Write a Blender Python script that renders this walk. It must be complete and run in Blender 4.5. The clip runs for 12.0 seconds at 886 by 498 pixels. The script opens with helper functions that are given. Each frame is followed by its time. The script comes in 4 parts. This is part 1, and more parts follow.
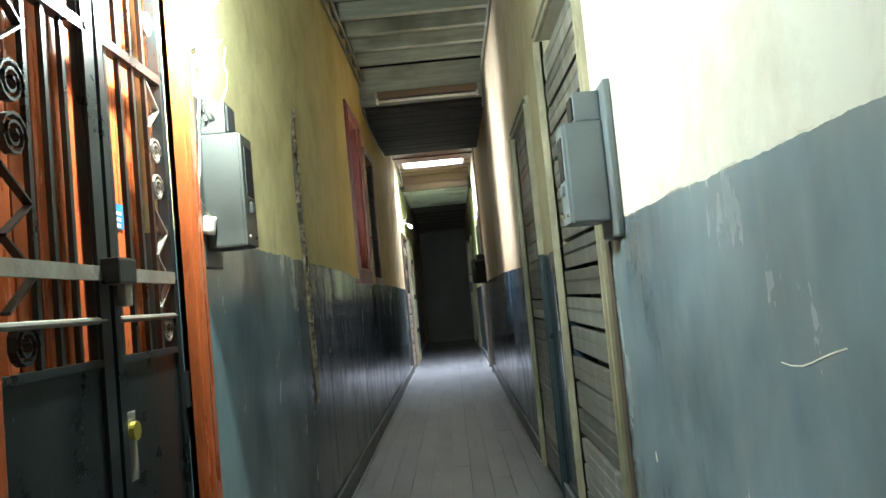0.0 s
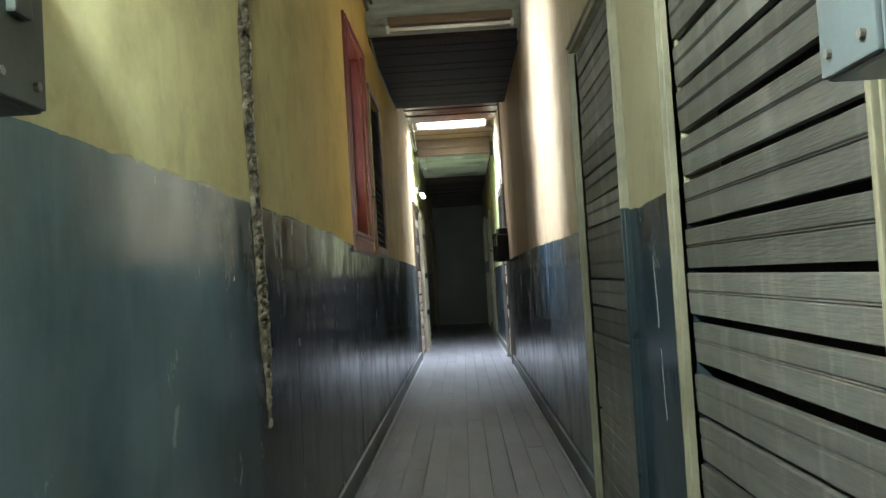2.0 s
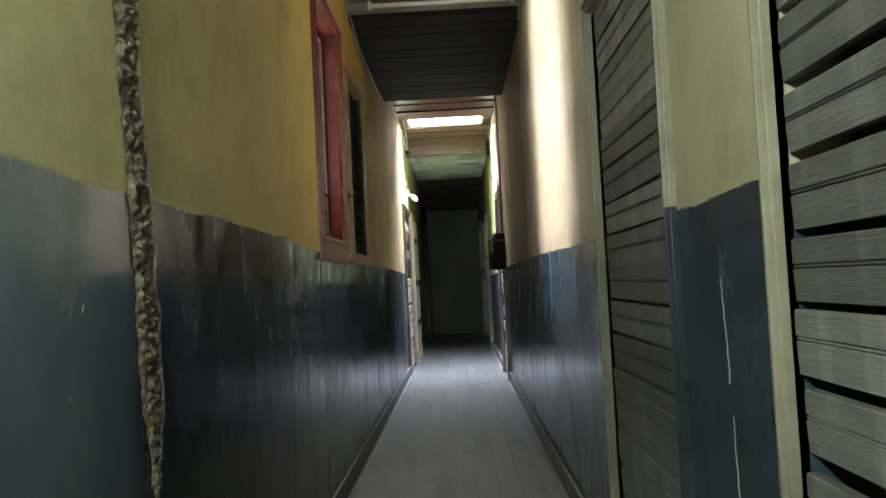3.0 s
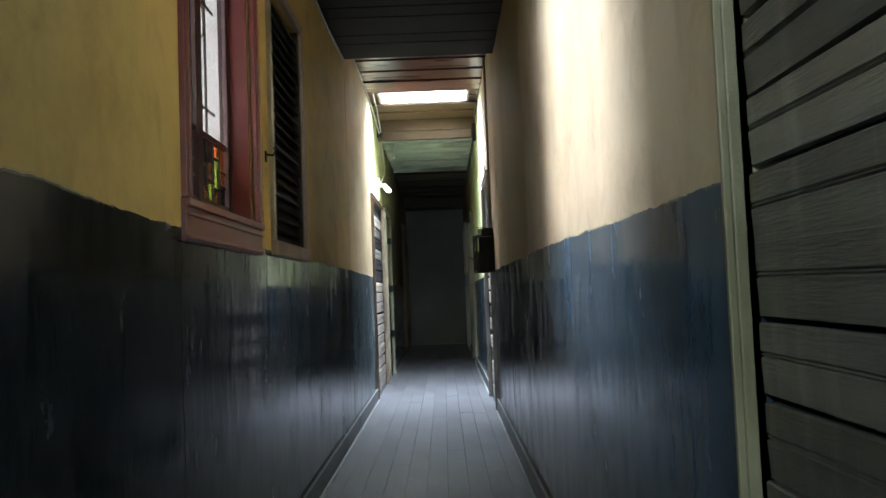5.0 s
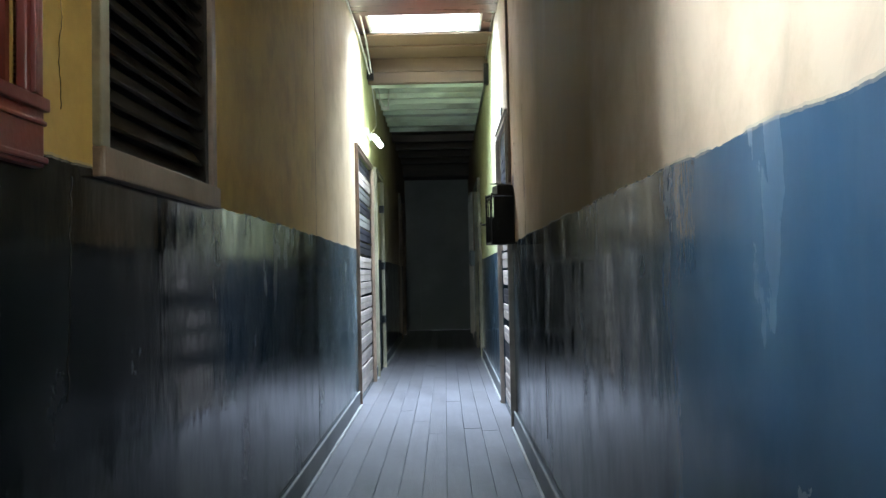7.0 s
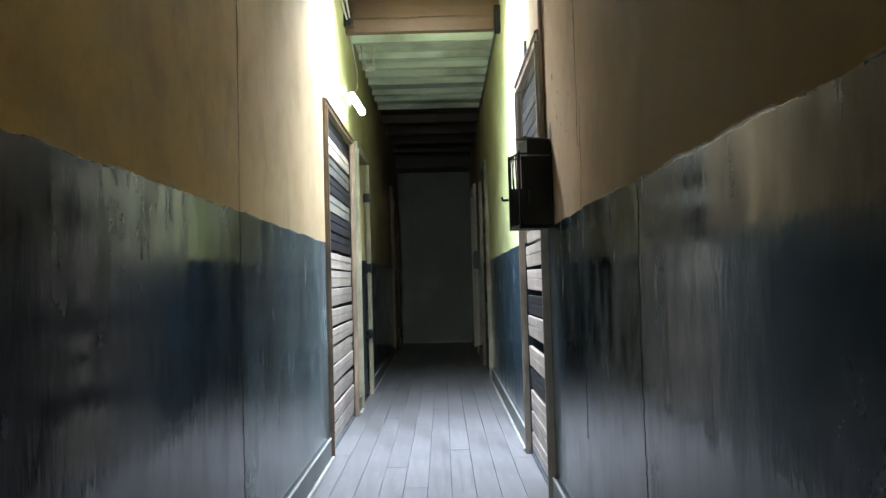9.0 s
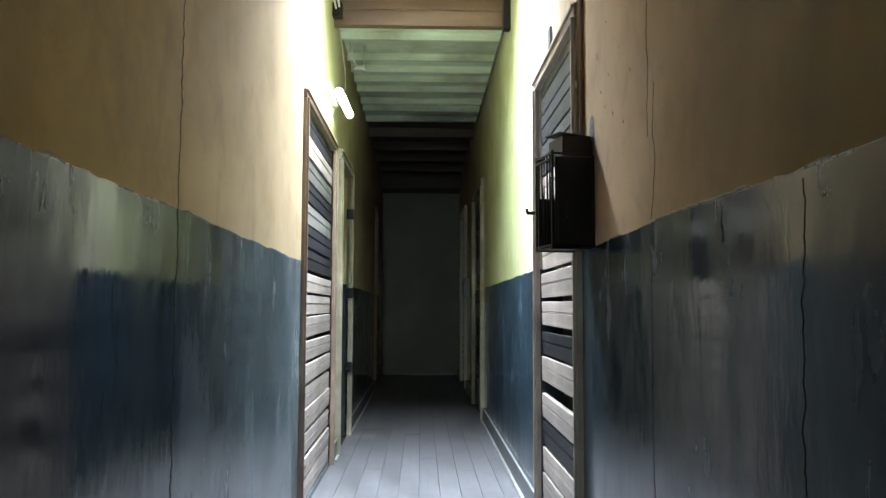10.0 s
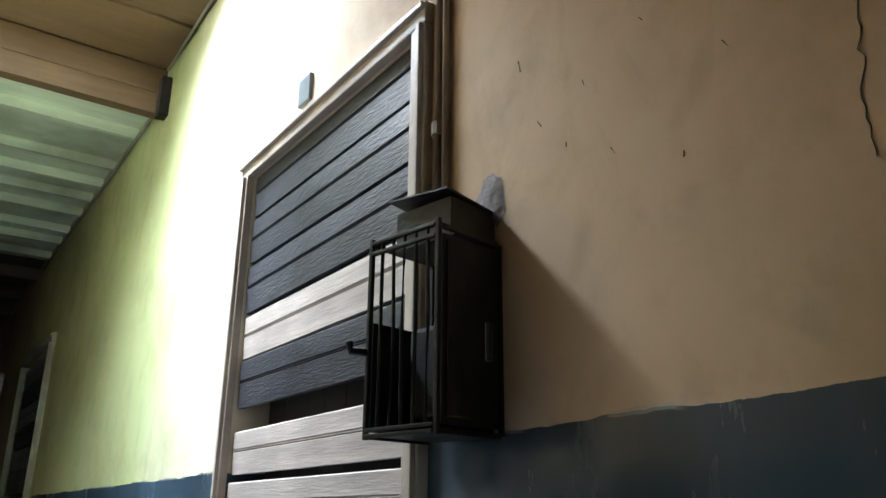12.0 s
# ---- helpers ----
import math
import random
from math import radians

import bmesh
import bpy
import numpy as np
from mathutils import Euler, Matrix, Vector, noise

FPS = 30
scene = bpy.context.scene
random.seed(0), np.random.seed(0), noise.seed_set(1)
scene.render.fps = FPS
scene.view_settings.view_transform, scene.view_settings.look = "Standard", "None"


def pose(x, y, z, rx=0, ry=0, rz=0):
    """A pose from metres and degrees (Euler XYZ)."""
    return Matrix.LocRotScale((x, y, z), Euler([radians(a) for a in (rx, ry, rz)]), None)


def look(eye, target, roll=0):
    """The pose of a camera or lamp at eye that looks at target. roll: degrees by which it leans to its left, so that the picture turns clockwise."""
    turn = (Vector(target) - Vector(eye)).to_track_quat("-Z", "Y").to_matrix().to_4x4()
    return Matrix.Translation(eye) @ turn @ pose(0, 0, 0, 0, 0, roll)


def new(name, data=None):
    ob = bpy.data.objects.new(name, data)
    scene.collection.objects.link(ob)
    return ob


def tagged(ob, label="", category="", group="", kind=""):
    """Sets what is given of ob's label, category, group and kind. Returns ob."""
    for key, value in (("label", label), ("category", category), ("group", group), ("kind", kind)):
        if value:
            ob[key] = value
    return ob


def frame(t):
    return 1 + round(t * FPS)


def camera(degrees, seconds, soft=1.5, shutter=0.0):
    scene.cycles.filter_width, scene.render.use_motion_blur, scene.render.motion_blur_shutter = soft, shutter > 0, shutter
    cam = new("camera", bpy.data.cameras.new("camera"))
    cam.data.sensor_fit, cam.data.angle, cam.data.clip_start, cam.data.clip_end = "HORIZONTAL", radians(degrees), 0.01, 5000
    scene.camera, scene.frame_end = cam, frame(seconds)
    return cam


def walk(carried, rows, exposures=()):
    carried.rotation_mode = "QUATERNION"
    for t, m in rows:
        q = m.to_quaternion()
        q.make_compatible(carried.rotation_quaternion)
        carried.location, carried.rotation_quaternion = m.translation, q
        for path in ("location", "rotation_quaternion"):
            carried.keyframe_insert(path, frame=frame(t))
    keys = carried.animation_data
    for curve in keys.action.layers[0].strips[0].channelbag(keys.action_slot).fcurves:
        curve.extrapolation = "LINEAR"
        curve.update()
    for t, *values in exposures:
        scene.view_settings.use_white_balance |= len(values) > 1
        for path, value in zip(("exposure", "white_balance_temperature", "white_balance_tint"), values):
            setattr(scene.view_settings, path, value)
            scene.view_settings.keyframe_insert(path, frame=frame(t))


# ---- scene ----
cam = camera(59.0, 12.0)
PATH = [
    (0, (0.049, 0.704, 1.187), (0.037, 2.70, 1.31), -5.4),
    (0.5, (0.009, 1.091, 1.171), (-0.01, 3.087, 1.298), -3.8),
    (1, (0.028, 1.484, 1.154), (0.0, 3.483, 1.224), -4.3),
    (1.5, (-0.027, 1.861, 1.155), (-0.073, 3.859, 1.225), -4.4),
    (2, (-0.031, 2.224, 1.156), (-0.077, 4.222, 1.234), -3.4),
    (2.5, (0.006, 2.638, 1.174), (-0.029, 4.636, 1.252), -4.0),
    (3, (0.016, 3.034, 1.207), (-0.021, 5.032, 1.296), -2.9),
    (3.5, (0.076, 3.476, 1.2), (0.041, 5.473, 1.302), -2.6),
    (5.5, (0.084, 5.213, 1.181), (0.092, 7.21, 1.293), -2.2),
    (6, (0.065, 5.691, 1.177), (0.07, 7.688, 1.299), -2.2),
    (6.5, (0.084, 6.155, 1.15), (0.084, 8.152, 1.267), -0.1),
    (7, (0.076, 6.632, 1.15), (0.072, 8.631, 1.21), -1.2),
    (9, (0.045, 8.5, 1.115), (0.048, 10.499, 1.192), -1.6),
    (9.5, (0.006, 8.897, 1.125), (0.01, 10.895, 1.208), -2.0),
    (10, (-0.058, 9.326, 1.134), (-0.003, 11.32, 1.279), 0.2),
    (10.2, (-0.103, 9.484, 1.147), (0.153, 11.455, 1.362), -0.0),
    (10.5, (-0.109, 9.828, 1.179), (0.42, 11.733, 1.478), -1.0),
    (10.8, (-0.169, 10.085, 1.156), (0.472, 11.953, 1.473), 0.3),
    (11, (-0.202, 10.232, 1.171), (0.548, 12.054, 1.513), 1.1),
    (11.3, (-0.215, 10.497, 1.159), (0.63, 12.255, 1.598), 0.2),
    (11.5, (-0.23, 10.677, 1.194), (0.629, 12.412, 1.694), 0.6),
    (11.8, (-0.258, 10.93, 1.198), (0.767, 12.556, 1.755), 0.4),
    (12, (-0.292, 11.092, 1.22), (0.786, 12.65, 1.862), 0.5),
]
EXPOSURES = [(0, -0.05, 6000, 8), (0.2, -0.3, 6000, 8), (0.5, -0.4, 6000, 8), (1.0, -0.15, 6000, 8), (1.5, 0.0, 6000, 8), (2.5, -0.15, 6000, 8), (3.0, -0.25, 6100, 8), (5.5, -0.3, 5600, 8), (6.0, -0.3, 5450, 8), (7.0, -0.05, 5450, 8), (9.0, 0.05, 6000, 8), (10.0, 0.05, 6000, 8), (11.0, -0.15, 5900, 8), (12, -0.15, 5900, 8)]
walk(cam, [(t, look(eye, target, roll)) for t, eye, target, roll in PATH], EXPOSURES)

# ---- light ----
world = bpy.data.worlds.new("sky")
scene.world = world
world.use_nodes = True
wn = world.node_tree.nodes
sky = wn.new("ShaderNodeTexSky")
sky.sky_type = "NISHITA"
sky.sun_disc = False
sky.sun_elevation = radians(55)
sky.sun_rotation = radians(166)
wn["Background"].inputs["Strength"].default_value = 0.12
world.node_tree.links.new(sky.outputs["Color"], wn["Background"].inputs["Color"])

sun = new("sun", bpy.data.lights.new("sun", "SUN"))
sun.data.energy, sun.data.angle, sun.data.color = 3.0, radians(0.5), (1.0, 0.95, 0.86)
sun.matrix_world = look((2.0, -8.0, 12.0), (0.0, 0.0, 0.0))


def area(name, eye, target, sx, sy, watts, colour):
    d = bpy.data.lights.new(name, "AREA")
    d.shape, d.size, d.size_y, d.energy, d.color = "RECTANGLE", sx, sy, watts, colour
    ob = new(name, d)
    ob.matrix_world = look(eye, target)
    return ob


SKYLIGHT_W, WINDOW_W = 315, 350
TUBE_E, BULB_E = 40, 2500
skylight = area("skylight_daylight", (-0.065, 13.79, 3.78), (-0.065, 13.79, 0), 0.96, 0.45, SKYLIGHT_W, (0.86, 0.93, 1.0))
skylight.data.spread = radians(128)
area("window_daylight", (-2.6, 7.78, 2.1), (0.575, 7.78, 2.0), 0.8, 1.1, WINDOW_W, (1.0, 0.97, 0.92))

# ---- materials ----


def mat(name, base, rough=0.6, metal=0.0, vary=0.25, scale=6.0, bump=0.15, bump_scale=60.0, grain=None, emit=None, stain=None, gloss=0.5, piece=0.0, runs=None):
    """A paint, wood or metal: base colour, clouds at two scales, grain along an axis, fine relief."""
    m = bpy.data.materials.new(name)
    m.use_nodes = True
    n, l = m.node_tree.nodes, m.node_tree.links
    b = n["Principled BSDF"]
    b.inputs["Roughness"].default_value = rough
    b.inputs["Metallic"].default_value = metal
    b.inputs["Specular IOR Level"].default_value = gloss
    tc = n.new("ShaderNodeTexCoord")
    src = tc.outputs["Object"]
    if grain:
        mp = n.new("ShaderNodeMapping")
        mp.inputs["Scale"].default_value = grain
        l.new(src, mp.inputs["Vector"])
        src = mp.outputs["Vector"]
    big = n.new("ShaderNodeTexNoise")
    big.inputs["Scale"].default_value = scale
    big.inputs["Detail"].default_value = 8
    big.inputs["Roughness"].default_value = 0.65
    l.new(src, big.inputs["Vector"])
    ramp = n.new("ShaderNodeValToRGB")
    lo = [c * (1 - vary) for c in base]
    hi = [min(1, c * (1 + vary)) for c in base]
    ramp.color_ramp.elements[0].position, ramp.color_ramp.elements[0].color = 0.3, (*lo, 1)
    ramp.color_ramp.elements[1].position, ramp.color_ramp.elements[1].color = 0.7, (*hi, 1)
    l.new(big.outputs["Fac"], ramp.inputs["Fac"])
    colour = ramp.outputs["Color"]
    if stain:
        sn = n.new("ShaderNodeTexNoise")
        sn.inputs["Scale"].default_value = scale * 0.35
        sn.inputs["Detail"].default_value = 6
        l.new(tc.outputs["Object"], sn.inputs["Vector"])
        sr = n.new("ShaderNodeValToRGB")
        sr.color_ramp.elements[0].position, sr.color_ramp.elements[1].position = 0.5, 0.68
        l.new(sn.outputs["Fac"], sr.inputs["Fac"])
        mx = n.new("ShaderNodeMix")
        mx.data_type = "RGBA"
        l.new(sr.outputs["Color"], mx.inputs["Factor"])
        l.new(colour, mx.inputs["A"])
        mx.inputs["B"].default_value = (*stain, 1)
        colour = mx.outputs["Result"]
    if runs:
        # pale water marks that ran down the boards
        geo = n.new("ShaderNodeNewGeometry")
        mp = n.new("ShaderNodeMapping")
        mp.inputs["Scale"].default_value = (1, 6, 0.7)
        l.new(geo.outputs["Position"], mp.inputs["Vector"])
        rn = n.new("ShaderNodeTexNoise")
        rn.inputs["Scale"].default_value, rn.inputs["Detail"].default_value, rn.inputs["Roughness"].default_value = 1.6, 7, 0.68
        l.new(mp.outputs["Vector"], rn.inputs["Vector"])
        sr = n.new("ShaderNodeMapRange")
        sr.inputs["From Min"].default_value, sr.inputs["From Max"].default_value, sr.inputs["To Max"].default_value = 0.5, 0.72, 0.8
        l.new(rn.outputs["Fac"], sr.inputs["Value"])
        mx = n.new("ShaderNodeMix")
        mx.data_type = "RGBA"
        l.new(sr.outputs["Result"], mx.inputs["Factor"])
        l.new(colour, mx.inputs["A"])
        mx.inputs["B"].default_value = (*runs, 1)
        colour = mx.outputs["Result"]
    if piece:
        oi = n.new("ShaderNodeObjectInfo")
        mr = n.new("ShaderNodeMapRange")
        mr.inputs["To Min"].default_value, mr.inputs["To Max"].default_value = 1 - piece, 1 + piece
        l.new(oi.outputs["Random"], mr.inputs["Value"])
        vm = n.new("ShaderNodeVectorMath")
        vm.operation = "SCALE"
        l.new(colour, vm.inputs[0])
        l.new(mr.outputs["Result"], vm.inputs["Scale"])
        colour = vm.outputs["Vector"]
    l.new(colour, b.inputs["Base Color"])
    rr = n.new("ShaderNodeMapRange")
    rr.inputs["To Min"].default_value, rr.inputs["To Max"].default_value = max(0.05, rough - 0.12), min(1, rough + 0.12)
    l.new(big.outputs["Fac"], rr.inputs["Value"])
    l.new(rr.outputs["Result"], b.inputs["Roughness"])
    if bump:
        fine = n.new("ShaderNodeTexNoise")
        fine.inputs["Scale"].default_value = bump_scale
        fine.inputs["Detail"].default_value = 4
        l.new(src, fine.inputs["Vector"])
        bp = n.new("ShaderNodeBump")
        bp.inputs["Strength"].default_value = bump
        bp.inputs["Distance"].default_value = 0.01
        l.new(fine.outputs["Fac"], bp.inputs["Height"])
        l.new(bp.outputs["Normal"], b.inputs["Normal"])
    if emit:
        b.inputs["Emission Color"].default_value = (*emit[:3], 1)
        b.inputs["Emission Strength"].default_value = emit[3]
    return m


def wall_paint(name, line, uppers, wains, tones):
    """Plaster with an upper colour that changes along the corridor and a glossy dado below a hand-cut line.
    line: (y, z) of the dado's top; uppers: (y, colour), partly darkened for shade; tones: (y, dado factor: paint
    batches plus put-in light and shade)."""
    m = bpy.data.materials.new(name)
    m.use_nodes = True
    n, l = m.node_tree.nodes, m.node_tree.links
    b = n["Principled BSDF"]
    tc = n.new("ShaderNodeTexCoord")
    sep = n.new("ShaderNodeSeparateXYZ")
    l.new(tc.outputs["Object"], sep.inputs[0])

    def math2(op, a, c):
        k = n.new("ShaderNodeMath")
        k.operation = op
        for i, v in enumerate((a, c)):
            if isinstance(v, (int, float)):
                k.inputs[i].default_value = v
            else:
                l.new(v, k.inputs[i])
        return k.outputs[0]

    def noise_of(scale, detail=6, stretch=None, rough=0.6, twist=0.0):
        k = n.new("ShaderNodeTexNoise")
        k.inputs["Distortion"].default_value = twist
        k.inputs["Scale"].default_value, k.inputs["Detail"].default_value, k.inputs["Roughness"].default_value = scale, detail, rough
        v = tc.outputs["Object"]
        if stretch:
            mp = n.new("ShaderNodeMapping")
            mp.inputs["Scale"].default_value = stretch
            l.new(v, mp.inputs["Vector"])
            v = mp.outputs["Vector"]
        l.new(v, k.inputs["Vector"])
        return k.outputs["Fac"]

    def ramp_of(v, stops, mode="LINEAR"):
        k = n.new("ShaderNodeValToRGB")
        k.color_ramp.interpolation = mode
        e = k.color_ramp.elements
        while len(e) < len(stops):
            e.new(0.5)
        for i, (p, c) in enumerate(stops):
            e[i].position, e[i].color = p, (*c, 1)
        l.new(v, k.inputs["Fac"])
        return k.outputs["Color"]

    def mix(f, a, c, blend="MIX"):
        k = n.new("ShaderNodeMix")
        k.data_type, k.blend_type = "RGBA", blend
        for s, v in (("Factor", f), ("A", a), ("B", c)):
            if isinstance(v, (int, float)):
                k.inputs[s].default_value = v
            elif isinstance(v, tuple):
                k.inputs[s].default_value = (*v, 1)
            else:
                l.new(v, k.inputs[s])
        return k.outputs["Result"]

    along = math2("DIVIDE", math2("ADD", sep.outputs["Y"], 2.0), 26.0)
    zr = ramp_of(along, [((y + 2) / 26, (z / 2, z / 2, z / 2)) for y, z in line])
    top = math2("MULTIPLY", zr, 2.0)
    wob = math2("MULTIPLY", math2("SUBTRACT", noise_of(3.0, 3), 0.5), 0.035)
    wob2 = math2("MULTIPLY", math2("SUBTRACT", noise_of(22.0, 3), 0.5), 0.012)
    below = math2("LESS_THAN", sep.outputs["Z"], math2("ADD", top, math2("ADD", wob, wob2)))
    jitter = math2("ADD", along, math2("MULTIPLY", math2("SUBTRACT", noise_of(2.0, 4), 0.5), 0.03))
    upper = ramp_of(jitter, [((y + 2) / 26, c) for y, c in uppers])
    cloud = noise_of(2.2, 8, None, 0.7)
    streak = noise_of(4.0, 2, (1, 1.6, 0.42), 0.5)
    swirl = noise_of(2.0, 5, (1, 1, 0.8), 0.5, 0.3)
    upper = mix(math2("MULTIPLY", ramp_of(cloud, [(0.45, (0, 0, 0)), (0.72, (1, 1, 1))]), 0.42), upper, (0.17, 0.11, 0.032))
    upper = mix(math2("MULTIPLY", ramp_of(streak, [(0.52, (0, 0, 0)), (0.78, (1, 1, 1))]), 0.07), upper, (0.45, 0.36, 0.20))
    # soot smears wiped slantwise over the upper plaster
    smear = noise_of(3.4, 6, (1, 1.5, 0.9), 0.62, 0.9)
    upper = mix(math2("MULTIPLY", ramp_of(smear, [(0.52, (0, 0, 0)), (0.72, (1, 1, 1))]), 0.22), upper, (0.10, 0.075, 0.045))

    def chips(scale, stretch, radius, keep):
        """Small scattered marks: one cell in a few carries one."""
        mp = n.new("ShaderNodeMapping")
        mp.inputs["Scale"].default_value = stretch
        l.new(tc.outputs["Object"], mp.inputs["Vector"])
        k = n.new("ShaderNodeTexVoronoi")
        k.inputs["Scale"].default_value = scale
        l.new(mp.outputs["Vector"], k.inputs["Vector"])
        pick = n.new("ShaderNodeSeparateColor")
        l.new(k.outputs["Color"], pick.inputs["Color"])
        near = math2("LESS_THAN", math2("ADD", k.outputs["Distance"], math2("MULTIPLY", noise_of(60.0, 2), radius * 0.8)), radius * 1.4)
        return math2("MULTIPLY", near, math2("GREATER_THAN", pick.outputs[0], 1 - keep))

    knocks = chips(8.0, (1, 1, 1), 0.034, 0.3)
    flecks = chips(21.0, (1, 1, 1), 0.06, 0.3)
    damp = ramp_of(along, [(0.42, (0, 0, 0)), (0.46, (1, 1, 1)), (0.62, (1, 1, 1)), (0.66, (0, 0, 0))])
    gouges = math2("MULTIPLY", chips(9.0, (1, 3.0, 1.1), 0.16, 0.45), math2("MULTIPLY", damp, math2("LESS_THAN", sep.outputs["Z"], math2("MULTIPLY", noise_of(1.7, 4), 1.5))))
    upper = mix(math2("MULTIPLY", knocks, 0.6), upper, (0.09, 0.07, 0.045))
    upper = mix(math2("MULTIPLY", flecks, 0.4), upper, (0.12, 0.09, 0.06))
    low = mix(math2("MULTIPLY", math2("SUBTRACT", swirl, 0.3), 2.5), tuple(c * 0.66 for c in wains[1]), tuple(c * 1.6 for c in wains[1]))
    scuff = noise_of(9.0, 5, None, 0.6)
    # pale drips below the painted line, wiped film and scuffs
    drop = math2("SUBTRACT", top, sep.outputs["Z"])
    drips = noise_of(2.4, 5, (1, 5.5, 0.55), 0.6, 0.15)
    film = noise_of(3.2, 8, (1, 1.5, 0.7), 0.62, 0.3)
    wiped = ramp_of(film, [(0.36, (0, 0, 0)), (0.70, (1, 1, 1))])
    run = math2("MULTIPLY", ramp_of(drips, [(0.50, (0, 0, 0)), (0.74, (1, 1, 1))]), ramp_of(drop, [(0.0, (1, 1, 1)), (0.55, (0, 0, 0))]))
    low = mix(math2("MULTIPLY", run, 0.10), low, wains[3])
    low = mix(math2("MULTIPLY", wiped, 0.11), low, wains[3])
    low = mix(math2("MULTIPLY", scuff, 0.03), low, wains[3])
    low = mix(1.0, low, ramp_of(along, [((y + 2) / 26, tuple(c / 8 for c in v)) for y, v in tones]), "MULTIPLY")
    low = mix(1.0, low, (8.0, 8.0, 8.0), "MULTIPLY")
    low = mix(math2("MULTIPLY", knocks, 0.45), low, (0.40, 0.41, 0.40))
    low = mix(math2("MULTIPLY", flecks, 0.6), low, (0.36, 0.37, 0.36))
    low = mix(math2("MULTIPLY", gouges, 0.8), low, (0.008, 0.009, 0.010))
    # lapped brush edge where the two paints meet
    gap = math2("ABSOLUTE", math2("SUBTRACT", sep.outputs["Z"], math2("ADD", top, math2("ADD", wob, wob2))), 0.0)
    lap = math2("MULTIPLY", math2("LESS_THAN", gap, 0.005), ramp_of(noise_of(6.0, 5), [(0.48, (0, 0, 0)), (0.56, (1, 1, 1))]))
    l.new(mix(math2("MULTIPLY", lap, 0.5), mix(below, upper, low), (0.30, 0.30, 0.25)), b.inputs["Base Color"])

    def choose(a, c):
        k = n.new("ShaderNodeMix")
        l.new(below, k.inputs["Factor"])
        k.inputs["A"].default_value = a
        if isinstance(c, float):
            k.inputs["B"].default_value = c
        else:
            l.new(c, k.inputs["B"])
        return k.outputs["Result"]

    # oil paint polished in places, dulled by dirt in others
    rl = math2("ADD", math2("MULTIPLY", wiped, 0.26), math2("ADD", math2("MULTIPLY", run, 0.15), math2("ADD", math2("MULTIPLY", scuff, 0.10), 0.0)))
    l.new(choose(0.72, rl), b.inputs["Roughness"])
    l.new(choose(0.25, 0.4), b.inputs["Specular IOR Level"])
    h = math2("ADD", math2("MULTIPLY", noise_of(1.6, 3), 0.9), math2("ADD", math2("MULTIPLY", noise_of(55, 3), 0.02), math2("MULTIPLY", below, 0.04)))
    h = math2("ADD", h, math2("MULTIPLY", noise_of(5.0, 5, (1, 1.8, 0.55)), 0.32))
    h = math2("SUBTRACT", h, math2("MULTIPLY", math2("ADD", knocks, gouges), 0.12))
    bp = n.new("ShaderNodeBump")
    bp.inputs["Strength"].default_value = 0.4
    bp.inputs["Distance"].default_value = 0.012
    l.new(h, bp.inputs["Height"])
    l.new(bp.outputs["Normal"], b.inputs["Normal"])
    return m


TAN, LIME = (0.44, 0.33, 0.21), (0.42, 0.47, 0.24)
DADO = ((0.013, 0.020, 0.025), (0.030, 0.044, 0.056), (0.06, 0.085, 0.10), (0.16, 0.17, 0.165))
DADO_BLUE = ((0.014, 0.026, 0.042), (0.032, 0.060, 0.098), (0.06, 0.10, 0.15), (0.17, 0.19, 0.20))
# dado tones mix paint batches with light and shade put into the colour
M_LEFT = wall_paint("left_wall_paint_and_shade", [(0, 1.46), (4.7, 1.44), (6.4, 1.43), (7.2, 1.40), (11.3, 1.39), (13.6, 1.37), (17, 1.31), (22, 1.28)],
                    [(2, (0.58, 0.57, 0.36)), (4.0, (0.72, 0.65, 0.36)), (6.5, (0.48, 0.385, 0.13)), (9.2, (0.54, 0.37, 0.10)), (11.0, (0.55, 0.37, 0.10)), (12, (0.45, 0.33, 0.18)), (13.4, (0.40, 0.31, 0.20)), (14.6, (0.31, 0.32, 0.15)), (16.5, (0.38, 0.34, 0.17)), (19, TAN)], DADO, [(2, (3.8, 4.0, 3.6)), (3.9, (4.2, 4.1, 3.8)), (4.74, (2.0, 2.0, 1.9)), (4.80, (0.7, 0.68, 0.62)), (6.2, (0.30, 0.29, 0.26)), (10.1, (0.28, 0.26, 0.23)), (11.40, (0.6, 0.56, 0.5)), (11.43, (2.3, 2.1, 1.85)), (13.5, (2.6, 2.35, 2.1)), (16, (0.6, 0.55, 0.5))])
